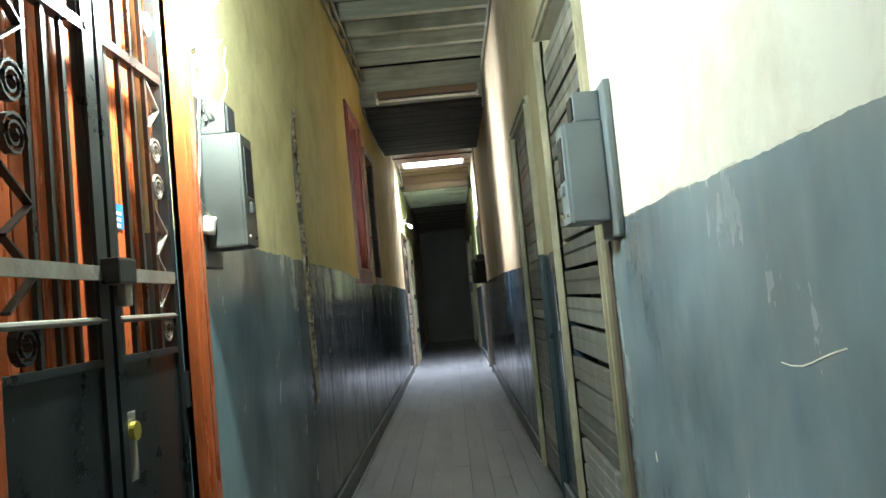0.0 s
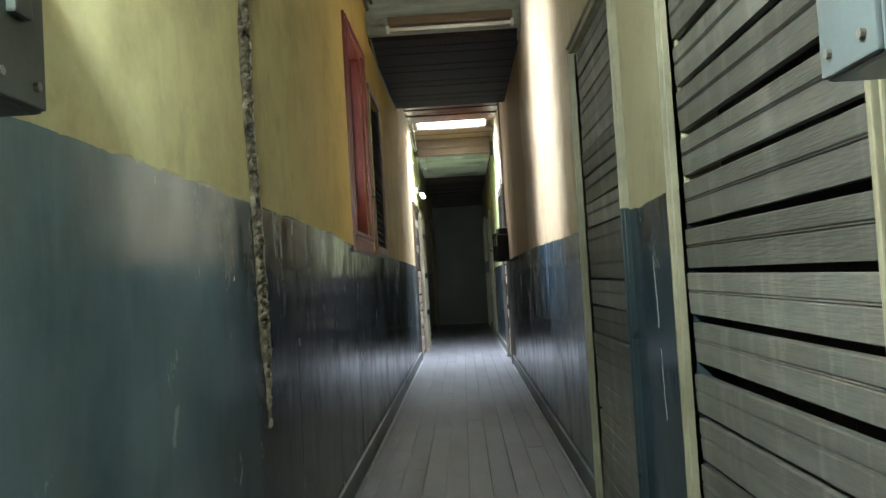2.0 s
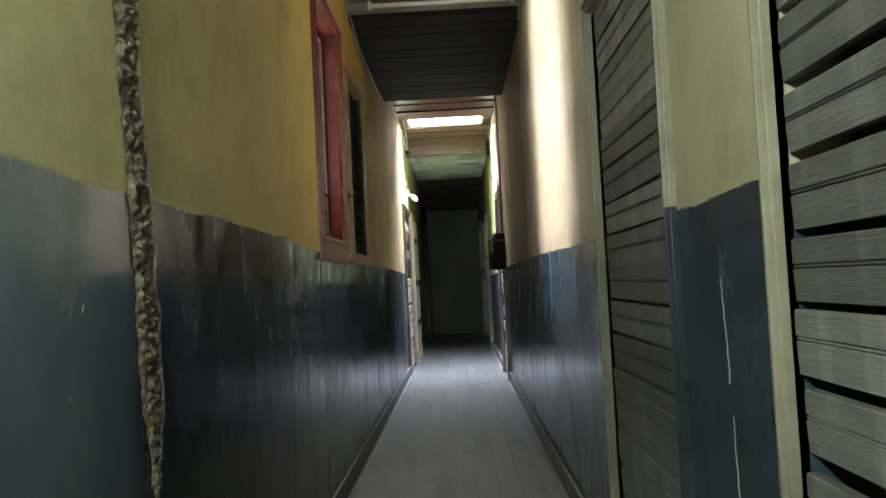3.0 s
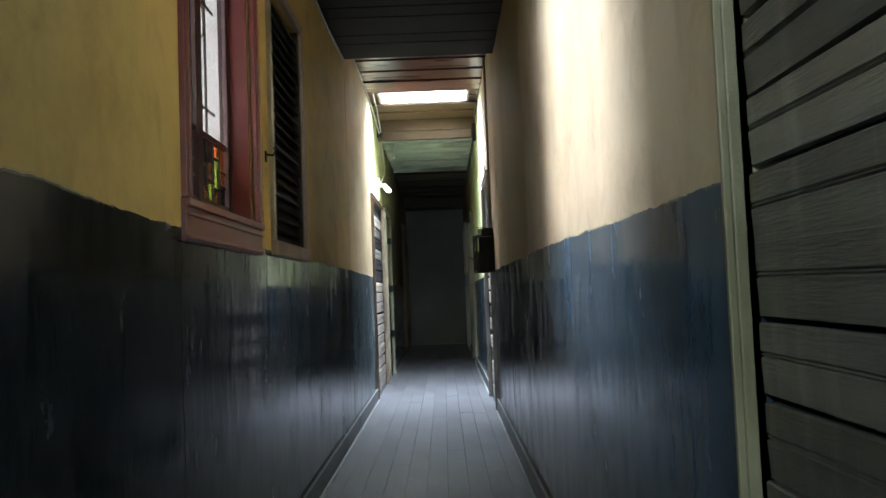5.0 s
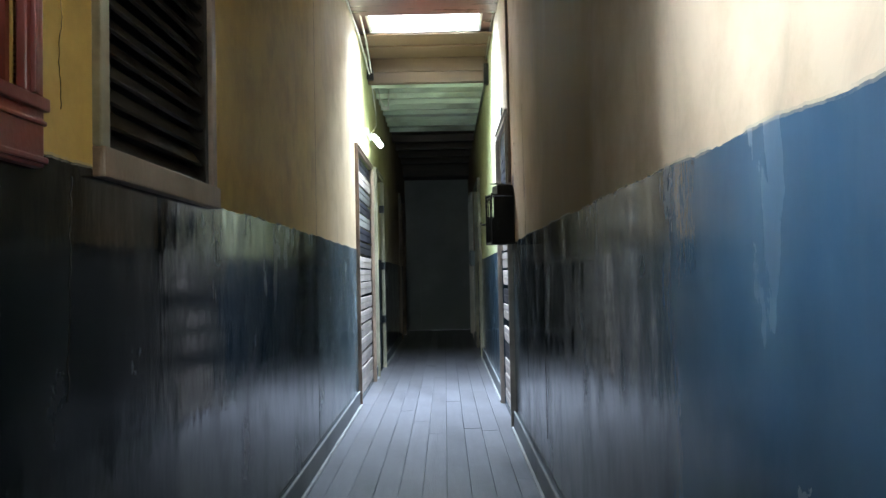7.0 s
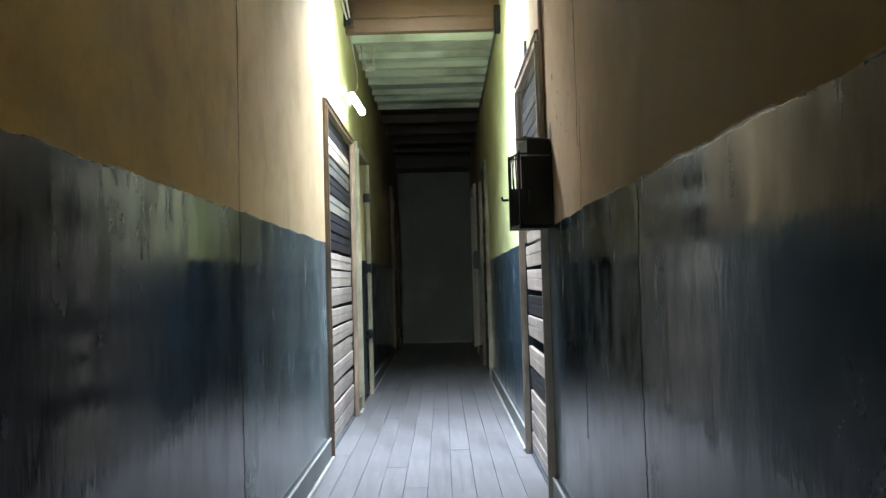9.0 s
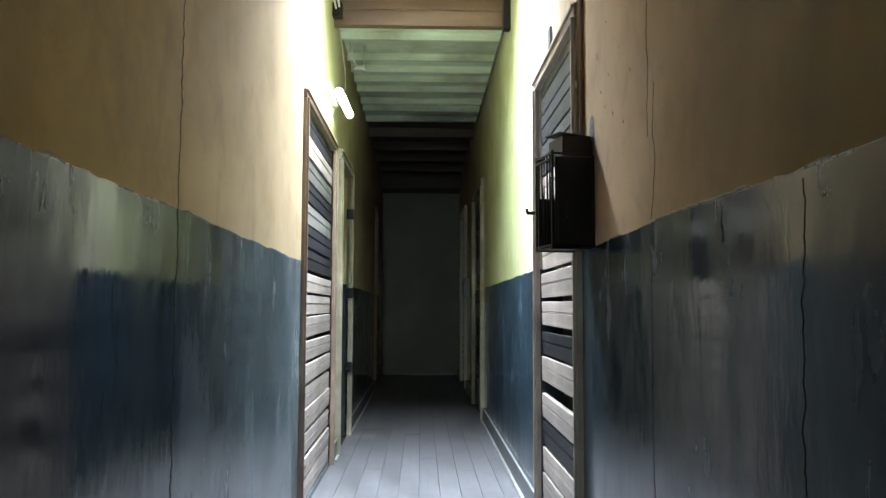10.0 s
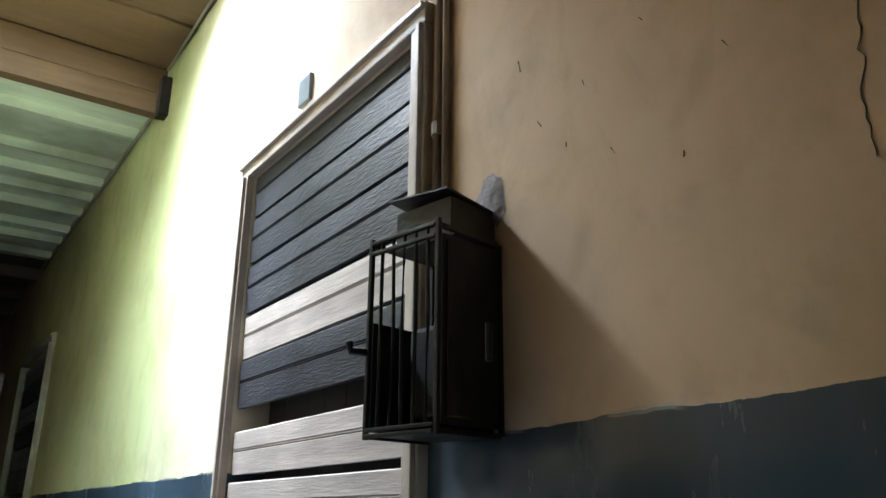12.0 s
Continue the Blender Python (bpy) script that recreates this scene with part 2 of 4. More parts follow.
# shade between window and skylight is painted in as brown, y 9 to 11
M_RIGHT = wall_paint("right_wall_paint_and_shade", [(0, 1.375), (3, 1.375), (4.4, 1.37), (6.3, 1.352), (8.5, 1.376), (11.4, 1.366), (13.5, 1.338), (17.2, 1.31), (22, 1.28)],
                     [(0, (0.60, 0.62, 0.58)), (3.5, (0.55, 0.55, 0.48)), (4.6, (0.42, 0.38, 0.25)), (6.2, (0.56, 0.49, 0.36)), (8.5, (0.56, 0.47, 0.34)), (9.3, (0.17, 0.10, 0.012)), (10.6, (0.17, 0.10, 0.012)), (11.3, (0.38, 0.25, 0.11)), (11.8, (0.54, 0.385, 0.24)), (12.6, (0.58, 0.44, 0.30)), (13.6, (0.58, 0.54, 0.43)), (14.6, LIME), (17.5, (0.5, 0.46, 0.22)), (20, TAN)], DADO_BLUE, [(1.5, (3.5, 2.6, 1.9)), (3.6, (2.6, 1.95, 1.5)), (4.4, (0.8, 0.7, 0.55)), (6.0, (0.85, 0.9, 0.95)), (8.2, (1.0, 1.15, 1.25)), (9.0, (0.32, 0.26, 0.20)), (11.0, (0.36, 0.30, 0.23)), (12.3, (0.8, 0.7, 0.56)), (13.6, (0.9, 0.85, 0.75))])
M_FLOOR = mat("floor_board_grey", (0.15, 0.147, 0.158), 0.40, vary=0.3, scale=3.0, bump=0.25, bump_scale=22, grain=(9, 0.8, 4), stain=(0.085, 0.083, 0.086), piece=0.1)
M_SUB = mat("subfloor_dark", (0.02, 0.018, 0.016), 0.9)
M_BASE = mat("baseboard_paint", (0.11, 0.12, 0.125), 0.45, vary=0.4, scale=5, stain=(0.05, 0.055, 0.06))
M_STRIP = mat("shoe_moulding_paint", (0.30, 0.30, 0.29), 0.5, vary=0.3, scale=8)
M_PLANK = mat("weathered_grey_plank", (0.15, 0.147, 0.135), 0.5, vary=0.34, scale=3, bump=0.3, bump_scale=26, grain=(4, 0.6, 7), stain=(0.085, 0.08, 0.07), piece=0.42, runs=(0.30, 0.30, 0.28))
M_PLANK_D = mat("dark_bead_plank", (0.017, 0.017, 0.022), 0.5, gloss=0.3, vary=0.6, scale=5, bump=0.35, bump_scale=26, grain=(5, 0.9, 8), stain=(0.045, 0.046, 0.056), piece=0.3)
M_PLANK_P = mat("pale_bead_plank", (0.36, 0.315, 0.285), 0.55, vary=0.3, scale=5, bump=0.15, bump_scale=26, grain=(5, 0.5, 9), stain=(0.23, 0.20, 0.18), piece=0.15)
M_CASING = mat("casing_paint_green_cream", (0.28, 0.26, 0.185), 0.5, vary=0.3, scale=6, stain=(0.17, 0.16, 0.10))
M_CASING_B = mat("casing_paint_brown", (0.24, 0.17, 0.12), 0.5, vary=0.3, scale=6, stain=(0.14, 0.10, 0.07))
M_CASING_D = mat("casing_paint_dark", (0.03, 0.025, 0.02), 0.5, vary=0.35, scale=6)
# dark brown for the strip that stands in for shade beside door 1
M_EDGE = mat("edge_shade_brown", (0.06, 0.045, 0.03), 0.7, vary=0.45, scale=5, grain=(4, 4, 0.6), stain=(0.03, 0.025, 0.018))
M_BACK = mat("inner_leaf_dark", (0.03, 0.024, 0.02), 0.6, vary=0.4, grain=(3, 3, 0.6))
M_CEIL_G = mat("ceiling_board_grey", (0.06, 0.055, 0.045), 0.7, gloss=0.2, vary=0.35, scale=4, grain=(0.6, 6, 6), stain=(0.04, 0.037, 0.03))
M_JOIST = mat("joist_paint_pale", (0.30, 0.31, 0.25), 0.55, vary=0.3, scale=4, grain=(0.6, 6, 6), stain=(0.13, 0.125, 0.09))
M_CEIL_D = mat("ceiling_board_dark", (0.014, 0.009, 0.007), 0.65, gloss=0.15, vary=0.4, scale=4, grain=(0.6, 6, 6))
M_CEIL_B = mat("ceiling_board_varnish", (0.11, 0.045, 0.03), 0.3, vary=0.3, scale=3, grain=(0.4, 3, 3), bump=0.04)
M_FASCIA = mat("fascia_board_tan", (0.12, 0.075, 0.036), 0.5, vary=0.25, scale=4, grain=(0.6, 6, 6), stain=(0.09, 0.055, 0.03))
M_FASC_W = mat("fascia_board_white", (0.66, 0.62, 0.55), 0.4, vary=0.12, scale=4, grain=(0.6, 6, 6))
M_CEIL_L = mat("ceiling_board_pale_green", (0.68, 0.76, 0.62), 0.35, vary=0.15, scale=4, grain=(0.6, 6, 6), stain=(0.33, 0.36, 0.27))
M_CEIL_F = mat("ceiling_board_brown", (0.06, 0.04, 0.026), 0.5, vary=0.35, scale=4, grain=(0.6, 6, 6))
M_END = mat("end_wall_paint", (0.24, 0.24, 0.22), 0.5, vary=0.15, scale=2, stain=(0.19, 0.19, 0.175))
M_ORANGE = mat("orange_varnish", (0.36, 0.085, 0.025), 0.28, vary=0.25, scale=5, grain=(4, 4, 0.5), bump=0.08)
M_RED = mat("red_window_paint", (0.13, 0.022, 0.016), 0.35, vary=0.25, scale=6, bump=0.1, stain=(0.08, 0.016, 0.013))
M_BLACK = mat("black_gate_paint", (0.010, 0.014, 0.015), 0.3, gloss=0.45, vary=0.4, scale=8, bump=0.06)
M_STEEL = mat("worn_steel_bar", (0.26, 0.24, 0.21), 0.4, metal=0.6, vary=0.3, scale=12)
M_BRASS = mat("brass", (0.45, 0.36, 0.06), 0.35, metal=0.7)
M_BOX = mat("grey_enamel", (0.12, 0.145, 0.16), 0.35, vary=0.15, scale=7, bump=0.05, stain=(0.09, 0.105, 0.115))
M_BOX_L = mat("grey_green_enamel", (0.042, 0.046, 0.043), 0.42, vary=0.25, scale=7, bump=0.05, stain=(0.08, 0.085, 0.08))
M_CAGE = mat("blackened_steel", (0.006, 0.0055, 0.005), 0.55, gloss=0.22, vary=0.5, scale=10, stain=(0.014, 0.010, 0.007))
M_LOUVRE = mat("louvre_black_brown", (0.022, 0.018, 0.012), 0.75, vary=0.5, scale=9, gloss=0.1)
M_DARK = mat("dark_void", (0.006, 0.006, 0.006), 0.8)
M_WHITE = mat("white_ceramic", (0.72, 0.70, 0.64), 0.35, vary=0.1)
M_CABLE = mat("white_cable", (0.55, 0.54, 0.48), 0.5, vary=0.2)
M_PIPE = mat("conduit_paint", (0.20, 0.20, 0.16), 0.45, vary=0.3, scale=8)
M_PIPE_B = mat("conduit_brown", (0.22, 0.15, 0.10), 0.45, vary=0.3, scale=8)
M_BLUE = mat("blue_sticker", (0.02, 0.16, 0.55), 0.4, vary=0.05)
M_TUBE = mat("lit_tube", (0.9, 0.9, 0.85), 0.3, vary=0.02, bump=0, emit=(0.93, 1.0, 0.80, TUBE_E))
M_BULB = mat("lit_bulb", (0.9, 0.9, 0.85), 0.3, vary=0.02, bump=0, emit=(0.90, 1.0, 0.86, BULB_E))
M_TUBE_OFF = mat("unlit_tube", (0.75, 0.74, 0.68), 0.25, vary=0.05, bump=0)
M_PLASTER = mat("raw_plaster", (0.17, 0.14, 0.095), 0.9, vary=0.7, scale=45, bump=0.9, bump_scale=80, stain=(0.025, 0.018, 0.012))
M_DADO_FLAT = mat("dado_paint_blue", (0.028, 0.042, 0.05), 0.3, vary=0.3, scale=6, bump=0.1, stain=(0.02, 0.03, 0.036))
# darkened copy of the red window paint, for the backlit sash
M_SASH = mat("red_sash_shaded", (0.028, 0.010, 0.008), 0.4, vary=0.3, scale=6)
M_CASING_T = mat("casing_paint_taupe", (0.34, 0.29, 0.245), 0.5, vary=0.25, scale=6, stain=(0.20, 0.17, 0.14))
M_PATCH = mat("grey_lilac_mortar", (0.20, 0.18, 0.185), 0.9, vary=0.3, scale=20, bump=0.6)
M_CRACK = mat("crack_dark", (0.03, 0.024, 0.016), 0.9, vary=0.4, scale=20)
M_PATIO = mat("patio_wall_whitewash", (0.72, 0.72, 0.70), 0.8, vary=0.1, scale=2)
M_GLASS = bpy.data.materials.new("window_glass")
M_GLASS.use_nodes = True
g = M_GLASS.node_tree.nodes["Principled BSDF"]
g.inputs["Transmission Weight"].default_value, g.inputs["Roughness"].default_value, g.inputs["IOR"].default_value = 1.0, 0.03, 1.45

# ---- building blocks ----


def box(bm, x0, x1, y0, y1, z0, z1, bevel=0.0):
    r = bmesh.ops.create_cube(bm, size=1.0)
    v = r["verts"]
    bmesh.ops.scale(bm, vec=(x1 - x0, y1 - y0, z1 - z0), verts=v)
    bmesh.ops.translate(bm, vec=((x0 + x1) / 2, (y0 + y1) / 2, (z0 + z1) / 2), verts=v)
    if bevel:
        e = list({e for f in {f for q in v for f in q.link_faces} for e in f.edges})
        bmesh.ops.bevel(bm, geom=e, offset=bevel, segments=2, affect="EDGES", profile=0.6)


def rod(bm, points, r, seg=8, caps=True):
    """A round bar along points."""
    pts = [Vector(p) for p in points]
    rings = []
    for i, p in enumerate(pts):
        d = (pts[min(i + 1, len(pts) - 1)] - pts[max(i - 1, 0)]).normalized()
        q = d.to_track_quat("Z", "Y")
        rings.append([bm.verts.new(p + q @ Vector((r * math.cos(a), r * math.sin(a), 0))) for a in (2 * math.pi * k / seg for k in range(seg))])
    for a, c in zip(rings, rings[1:]):
        for k in range(seg):
            bm.faces.new((a[k], a[(k + 1) % seg], c[(k + 1) % seg], c[k]))
    if caps:
        bm.faces.new(rings[0][::-1])
        bm.faces.new(rings[-1])


def ribbon(bm, points, across, w, thick_dir, t):
    """A flat bar along points, w wide along across, t thick."""
    a, d = Vector(across) * w / 2, Vector(thick_dir) * t / 2
    rings = [[bm.verts.new(Vector(p) + s) for s in (a + d, -a + d, -a - d, a - d)] for p in points]
    for p, q in zip(rings, rings[1:]):
        for k in range(4):
            bm.faces.new((p[k], p[(k + 1) % 4], q[(k + 1) % 4], q[k]))
    bm.faces.new(rings[0][::-1])
    bm.faces.new(rings[-1])


def finish(name, bm, material, smooth=False):
    bmesh.ops.recalc_face_normals(bm, faces=bm.faces)
    me = bpy.data.meshes.new(name)
    bm.to_mesh(me)
    bm.free()
    me.materials.append(material)
    if smooth:
        me.polygons.foreach_set("use_smooth", [True] * len(me.polygons))
    return new(name, me)


def part(name, bm, material, parent, label="", smooth=False):
    ob = finish(name, bm, material, smooth)
    ob.parent = parent
    ob.matrix_parent_inverse = Matrix.Translation(-parent.matrix_basis.translation) if parent.parent is None else Matrix.Identity(4)
    if label:
        tagged(ob, label)
    return ob


def thing(name, at, label, category, group="", kind=""):
    ob = new(name)
    ob.empty_display_size = 0.1
    ob.location = at
    return tagged(ob, label, category, group, kind)


def structure(name, bm, material, label, category):
    return tagged(finish(name, bm, material), label, category, kind="structure")


def B(*a, bevel=0.0):
    bm = bmesh.new()
    box(bm, *a, bevel=bevel)
    return bm


L, R, END = -0.705, 0.575, 22.4
BACK = -1.6

# ---- walls ----


def wall(name, x_in, x_out, openings, material, label):
    """A wall along y with thickness; openings (y0, y1, z0, z1) go through it."""
    ys = sorted({BACK, END, *[o[0] for o in openings], *[o[1] for o in openings]})
    zs = sorted({0.0, 4.0, *[o[2] for o in openings], *[o[3] for o in openings]})
    bm = bmesh.new()
    vs = {}

    def v(x, y, z):
        k = (round(x, 4), round(y, 4), round(z, 4))
        if k not in vs:
            vs[k] = bm.verts.new(k)
        return vs[k]

    def solid(i, j):
        if not (0 <= i < len(ys) - 1 and 0 <= j < len(zs) - 1):
            return False
        y, z = (ys[i] + ys[i + 1]) / 2, (zs[j] + zs[j + 1]) / 2
        return not any(o[0] < y < o[1] and o[2] < z < o[3] for o in openings)

    for i in range(len(ys) - 1):
        for j in range(len(zs) - 1):
            if not solid(i, j):
                continue
            y0, y1, z0, z1 = ys[i], ys[i + 1], zs[j], zs[j + 1]
            for x in (x_in, x_out):
                bm.faces.new((v(x, y0, z0), v(x, y1, z0), v(x, y1, z1), v(x, y0, z1)))
            for di, dj, a, c in ((-1, 0, (y0, z0), (y0, z1)), (1, 0, (y1, z0), (y1, z1)), (0, -1, (y0, z0), (y1, z0)), (0, 1, (y0, z1), (y1, z1))):
                if not solid(i + di, j + dj):
                    bm.faces.new((v(x_in, *a), v(x_in, *c), v(x_out, *c), v(x_out, *a)))
    return structure(name, bm, material, label, "wall")


GATE = (1.95, 2.92, 0.0, 2.35)
WIN = (7.18, 8.06, 1.50, 2.86)
SHUT = (8.42, 9.22, 1.45, 2.70)
LD1 = (13.60, 15.02, 0.03, 2.27)
LD2 = (15.42, 16.30, 0.0, 2.28)
LD3 = (20.2, 21.3, 0.0, 2.45)
RD1 = (3.345, 4.38, 0.02, 2.36)
RD2 = (5.06, 6.02, 0.02, 2.22)
RD3 = (12.45, 13.48, 0.03, 2.30)
RD4 = (17.25, 18.5, 0.0, 2.36)
RD5 = (20.2, 21.3, 0.0, 2.45)
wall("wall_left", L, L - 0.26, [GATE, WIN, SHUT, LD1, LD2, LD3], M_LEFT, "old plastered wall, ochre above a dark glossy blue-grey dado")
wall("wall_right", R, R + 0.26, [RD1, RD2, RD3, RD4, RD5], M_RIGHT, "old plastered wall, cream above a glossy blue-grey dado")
structure("wall_end", B(L - 0.26, R + 0.26, END, END + 0.2, 0, 4.0), M_END, "flat grey painted wall closing the corridor", "wall")
for a, c in ((L + 0.10, -0.42), (-0.416, R - 0.10)):
    structure("end_panel", B(a, c, END - 0.012, END, 0.06, 2.98, bevel=0.002), M_END, "grey painted sheet panel on the end wall", "wall panel")
structure("wall_behind", B(L - 0.26, R + 0.26, BACK - 0.2, BACK, 0, 4.0), M_END, "plain grey wall behind the entrance", "wall")

# floor: boards along the corridor on a dark sub-floor
floor = structure("floor", B(L - 0.26, R + 0.26, BACK - 0.2, END + 0.2, -0.2, -0.022), M_SUB, "grey worn wooden floorboards running along the corridor", "floor")

# ---- ceiling, level by level ----
cx0, cx1 = L - 0.26, R + 0.26


def ceiling(name, pieces, material, label):
    bm = bmesh.new()
    for p in pieces:
        box(bm, *p)
    return structure(name, bm, material, label, "ceiling")


def lapped(name, cuts, z, tilt, material, label):
    """Boards across the corridor, each hung aslant, like weatherboarding."""
    bm = bmesh.new()
    for a, c in zip(cuts, cuts[1:]):
        one = B(L, R, 0.0, c - a - 0.004, -0.022, -0.002, bevel=0.003)
        me = bpy.data.meshes.new("lap")
        bmesh.ops.transform(one, matrix=Matrix.Translation((0, a + 0.002, z - max(0.0, math.sin(radians(-tilt)) * (c - a)))) @ Euler((radians(-tilt), 0, 0)).to_matrix().to_4x4(), verts=one.verts)
        one.to_mesh(me)
        one.free()
        bm.from_mesh(me)
        bpy.data.meshes.remove(me)
    return structure(name, bm, material, label, "ceiling")


random.seed(3)
rows = []
y = BACK
while y < 8.6:
    rows.append((L, R, y, y + 0.176, 3.63 + random.uniform(0, 0.004), 3.66))
    y += 0.18
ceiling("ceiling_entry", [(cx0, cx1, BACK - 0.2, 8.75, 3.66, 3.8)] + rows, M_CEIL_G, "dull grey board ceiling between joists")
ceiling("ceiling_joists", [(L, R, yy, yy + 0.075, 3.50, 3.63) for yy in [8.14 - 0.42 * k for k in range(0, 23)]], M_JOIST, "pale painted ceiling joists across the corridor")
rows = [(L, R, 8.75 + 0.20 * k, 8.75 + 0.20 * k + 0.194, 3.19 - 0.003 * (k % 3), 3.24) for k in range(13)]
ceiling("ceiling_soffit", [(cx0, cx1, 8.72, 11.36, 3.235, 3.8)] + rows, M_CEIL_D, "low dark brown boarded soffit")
ceiling("ceiling_beam", [(L, R, 8.62, 8.716, 3.22, 3.60)], M_JOIST, "pale painted beam across the corridor")
SK = (-0.56, 0.43, 13.55, 14.02)
ceiling("ceiling_varnished", [(cx0, SK[0] - 0.03, 11.364, 15.0, 3.47, 3.6), (SK[1] + 0.03, cx1, 11.364, 15.0, 3.47, 3.6), (SK[0] - 0.03, SK[1] + 0.03, 11.364, SK[2] - 0.03, 3.47, 3.6), (SK[0] - 0.03, SK[1] + 0.03, SK[3] + 0.03, 15.0, 3.47, 3.6)], M_CEIL_B, "glossy reddish-brown varnished ceiling boards")
lapped("lap_boards_varnished", (11.37, 11.75, 12.24, 12.62, 13.0, SK[2] - 0.02), 3.466, -2.0, M_CEIL_B, "glossy reddish-brown lapped boards under the ceiling")
bm = bmesh.new()
for p in ((SK[0] - 0.03, SK[0], SK[2] - 0.03, SK[3] + 0.03), (SK[1], SK[1] + 0.03, SK[2] - 0.03, SK[3] + 0.03), (SK[0], SK[1], SK[2] - 0.03, SK[2]), (SK[0], SK[1], SK[3], SK[3] + 0.03)):
    box(bm, *p, 3.45, 4.0)
structure("skylight_shaft", bm, M_FASC_W, "white painted shaft of a small skylight", "skylight")
ceiling("ceiling_fascia", [(L, R, 14.93, 14.97, z0, z1 - 0.004) for z0, z1 in ((3.18, 3.30), (3.30, 3.448))] + [(cx0, cx1, 14.97, 15.0, 3.18, 3.95)], M_FASCIA, "tan wooden fascia boards across the corridor")
lapped("lap_boards_tan", (SK[3] + 0.032, 14.45, 14.92), 3.466, -2.0, M_FASCIA, "tan wooden lapped boards under the ceiling")
cuts = (15.02, 15.45, 15.98, 16.32, 16.63, 16.97, 17.43, 17.74, 18.2, 18.5)
ceiling("ceiling_pale", [(cx0, cx1, 15.0, 18.5, 3.335, 3.95)] + [(L, R, c - 0.014, c + 0.014, 3.25, 3.34) for c in cuts[1:-1]], M_CEIL_L, "pale green painted ceiling with thin battens")
lapped("lap_boards_pale", cuts, 3.333, -2.5, M_CEIL_L, "pale green painted lapped ceiling boards")
rows = [(L, R, 18.52 + 0.4 * k, 18.52 + 0.4 * k + 0.39, 3.31, 3.34) for k in range(10)] + [(L, R, 18.8 + 0.8 * k, 18.88 + 0.8 * k, 3.2, 3.31) for k in range(4)]
ceiling("ceiling_far", [(cx0, cx1, 18.5, END + 0.2, 3.335, 3.95), (L, R, 21.8, END, 3.02, 3.32)] + rows, M_CEIL_F, "dark brown boarded ceiling at the far end")

# ---- skirting ----


def skirting(x, side, y0, y1):
    s = thing("baseboard", (x, y0, 0), "dark grey painted baseboard with a pale worn top edge", "baseboard", kind="structure")
    part("board", B(x, x + side * 0.02, y0, y1, 0.0, 0.125, bevel=0.003) if side > 0 else B(x + side * 0.02, x, y0, y1, 0.0, 0.125, bevel=0.003), M_BASE, s)
    bm = bmesh.new()
    rod(bm, [(x + side * 0.016, y0, 0.128), (x + side * 0.016, y1, 0.128)], 0.006)
    part("cap_moulding", bm, M_STRIP, s)
    bm = bmesh.new()
    rod(bm, [(x + side * 0.03, y0, 0.008), (x + side * 0.03, y1, 0.008)], 0.011)
    part("shoe_moulding", bm, M_STRIP, s)


for a, c in ((3.05, 8.2), (8.2, 13.49), (15.12, 15.33), (16.40, 20.1), (21.4, END)):
    skirting(L, 1, a, c)
for a, c in ((BACK, 3.29), (4.43, 5.0), (6.08, 12.37), (13.56, 17.17), (18.58, 20.1), (21.4, END)):
    skirting(R, -1, a, c)
skirting(L, 1, BACK, 1.82)

# ---- boarded doors ----
random.seed(11)


def plank_mesh(length, height, grooves):
    """A bead board lying along y: rounded edges and pairs of grooves, 22 mm thick."""
    t, n = 0.022, []
    pts = [(0, 0.003), (0.003, 0)]
    for gz in grooves:
        z = gz * height
        pts += [(t * 0 + 0.0, z - 0.006), (0.005, z - 0.003), (0.0, z), (0.005, z + 0.003), (0.0, z + 0.006)]
    pts += [(0.0, height - 0.003), (0.003, height)]
    prof = [(x, z) for x, z in pts[1:]] + [(t, height), (t, 0)]
    bm = bmesh.new()
    a = [bm.verts.new((x, 0, z)) for x, z in prof]
    c = [bm.verts.new((x, length, z)) for x, z in prof]
    k = len(prof)
    for i in range(k):
        bm.faces.new((a[i], a[(i + 1) % k], c[(i + 1) % k], c[i]))
    bm.faces.new(a[::-1])
    bm.faces.new(c)
    bmesh.ops.recalc_face_normals(bm, faces=bm.faces)
    me = bpy.data.meshes.new("plank")
    bm.to_mesh(me)
    bm.free()
    return me


def casing(door, x, side, o, w, proud, material, top=True, low=None):
    """Moulded trim on the wall round an opening."""
    y0, y1, z0, z1 = o

    def strip(name, a, c, e, f, material=material):
        bm = bmesh.new()
        lo, hi = sorted((x - side * 0.02, x + side * proud))
        box(bm, lo, hi, a, c, e, f, bevel=0.004)
        lo, hi = sorted((x + side * proud * 0.5, x + side * (proud + 0.012)))
        if f - e > c - a:
            box(bm, lo, hi, a + (c - a) * 0.12, a + (c - a) * 0.38, e, f, bevel=0.003)
        else:
            box(bm, lo, hi, a, c, f - (f - e) * 0.38, f - (f - e) * 0.12, bevel=0.003)
        part(name, bm, material, door)

    if low:
        strip("jamb", y0 - w, y0, 0.0, 1.37, low)
    strip("jamb", y0 - w, y0, 1.371 if low else 0.0, z1)
    strip("jamb", y1, y1 + w, 0.0, z1)
    if top:
        strip("lintel", y0 - w, y1 + w, z1 + 0.002, z1 + w)


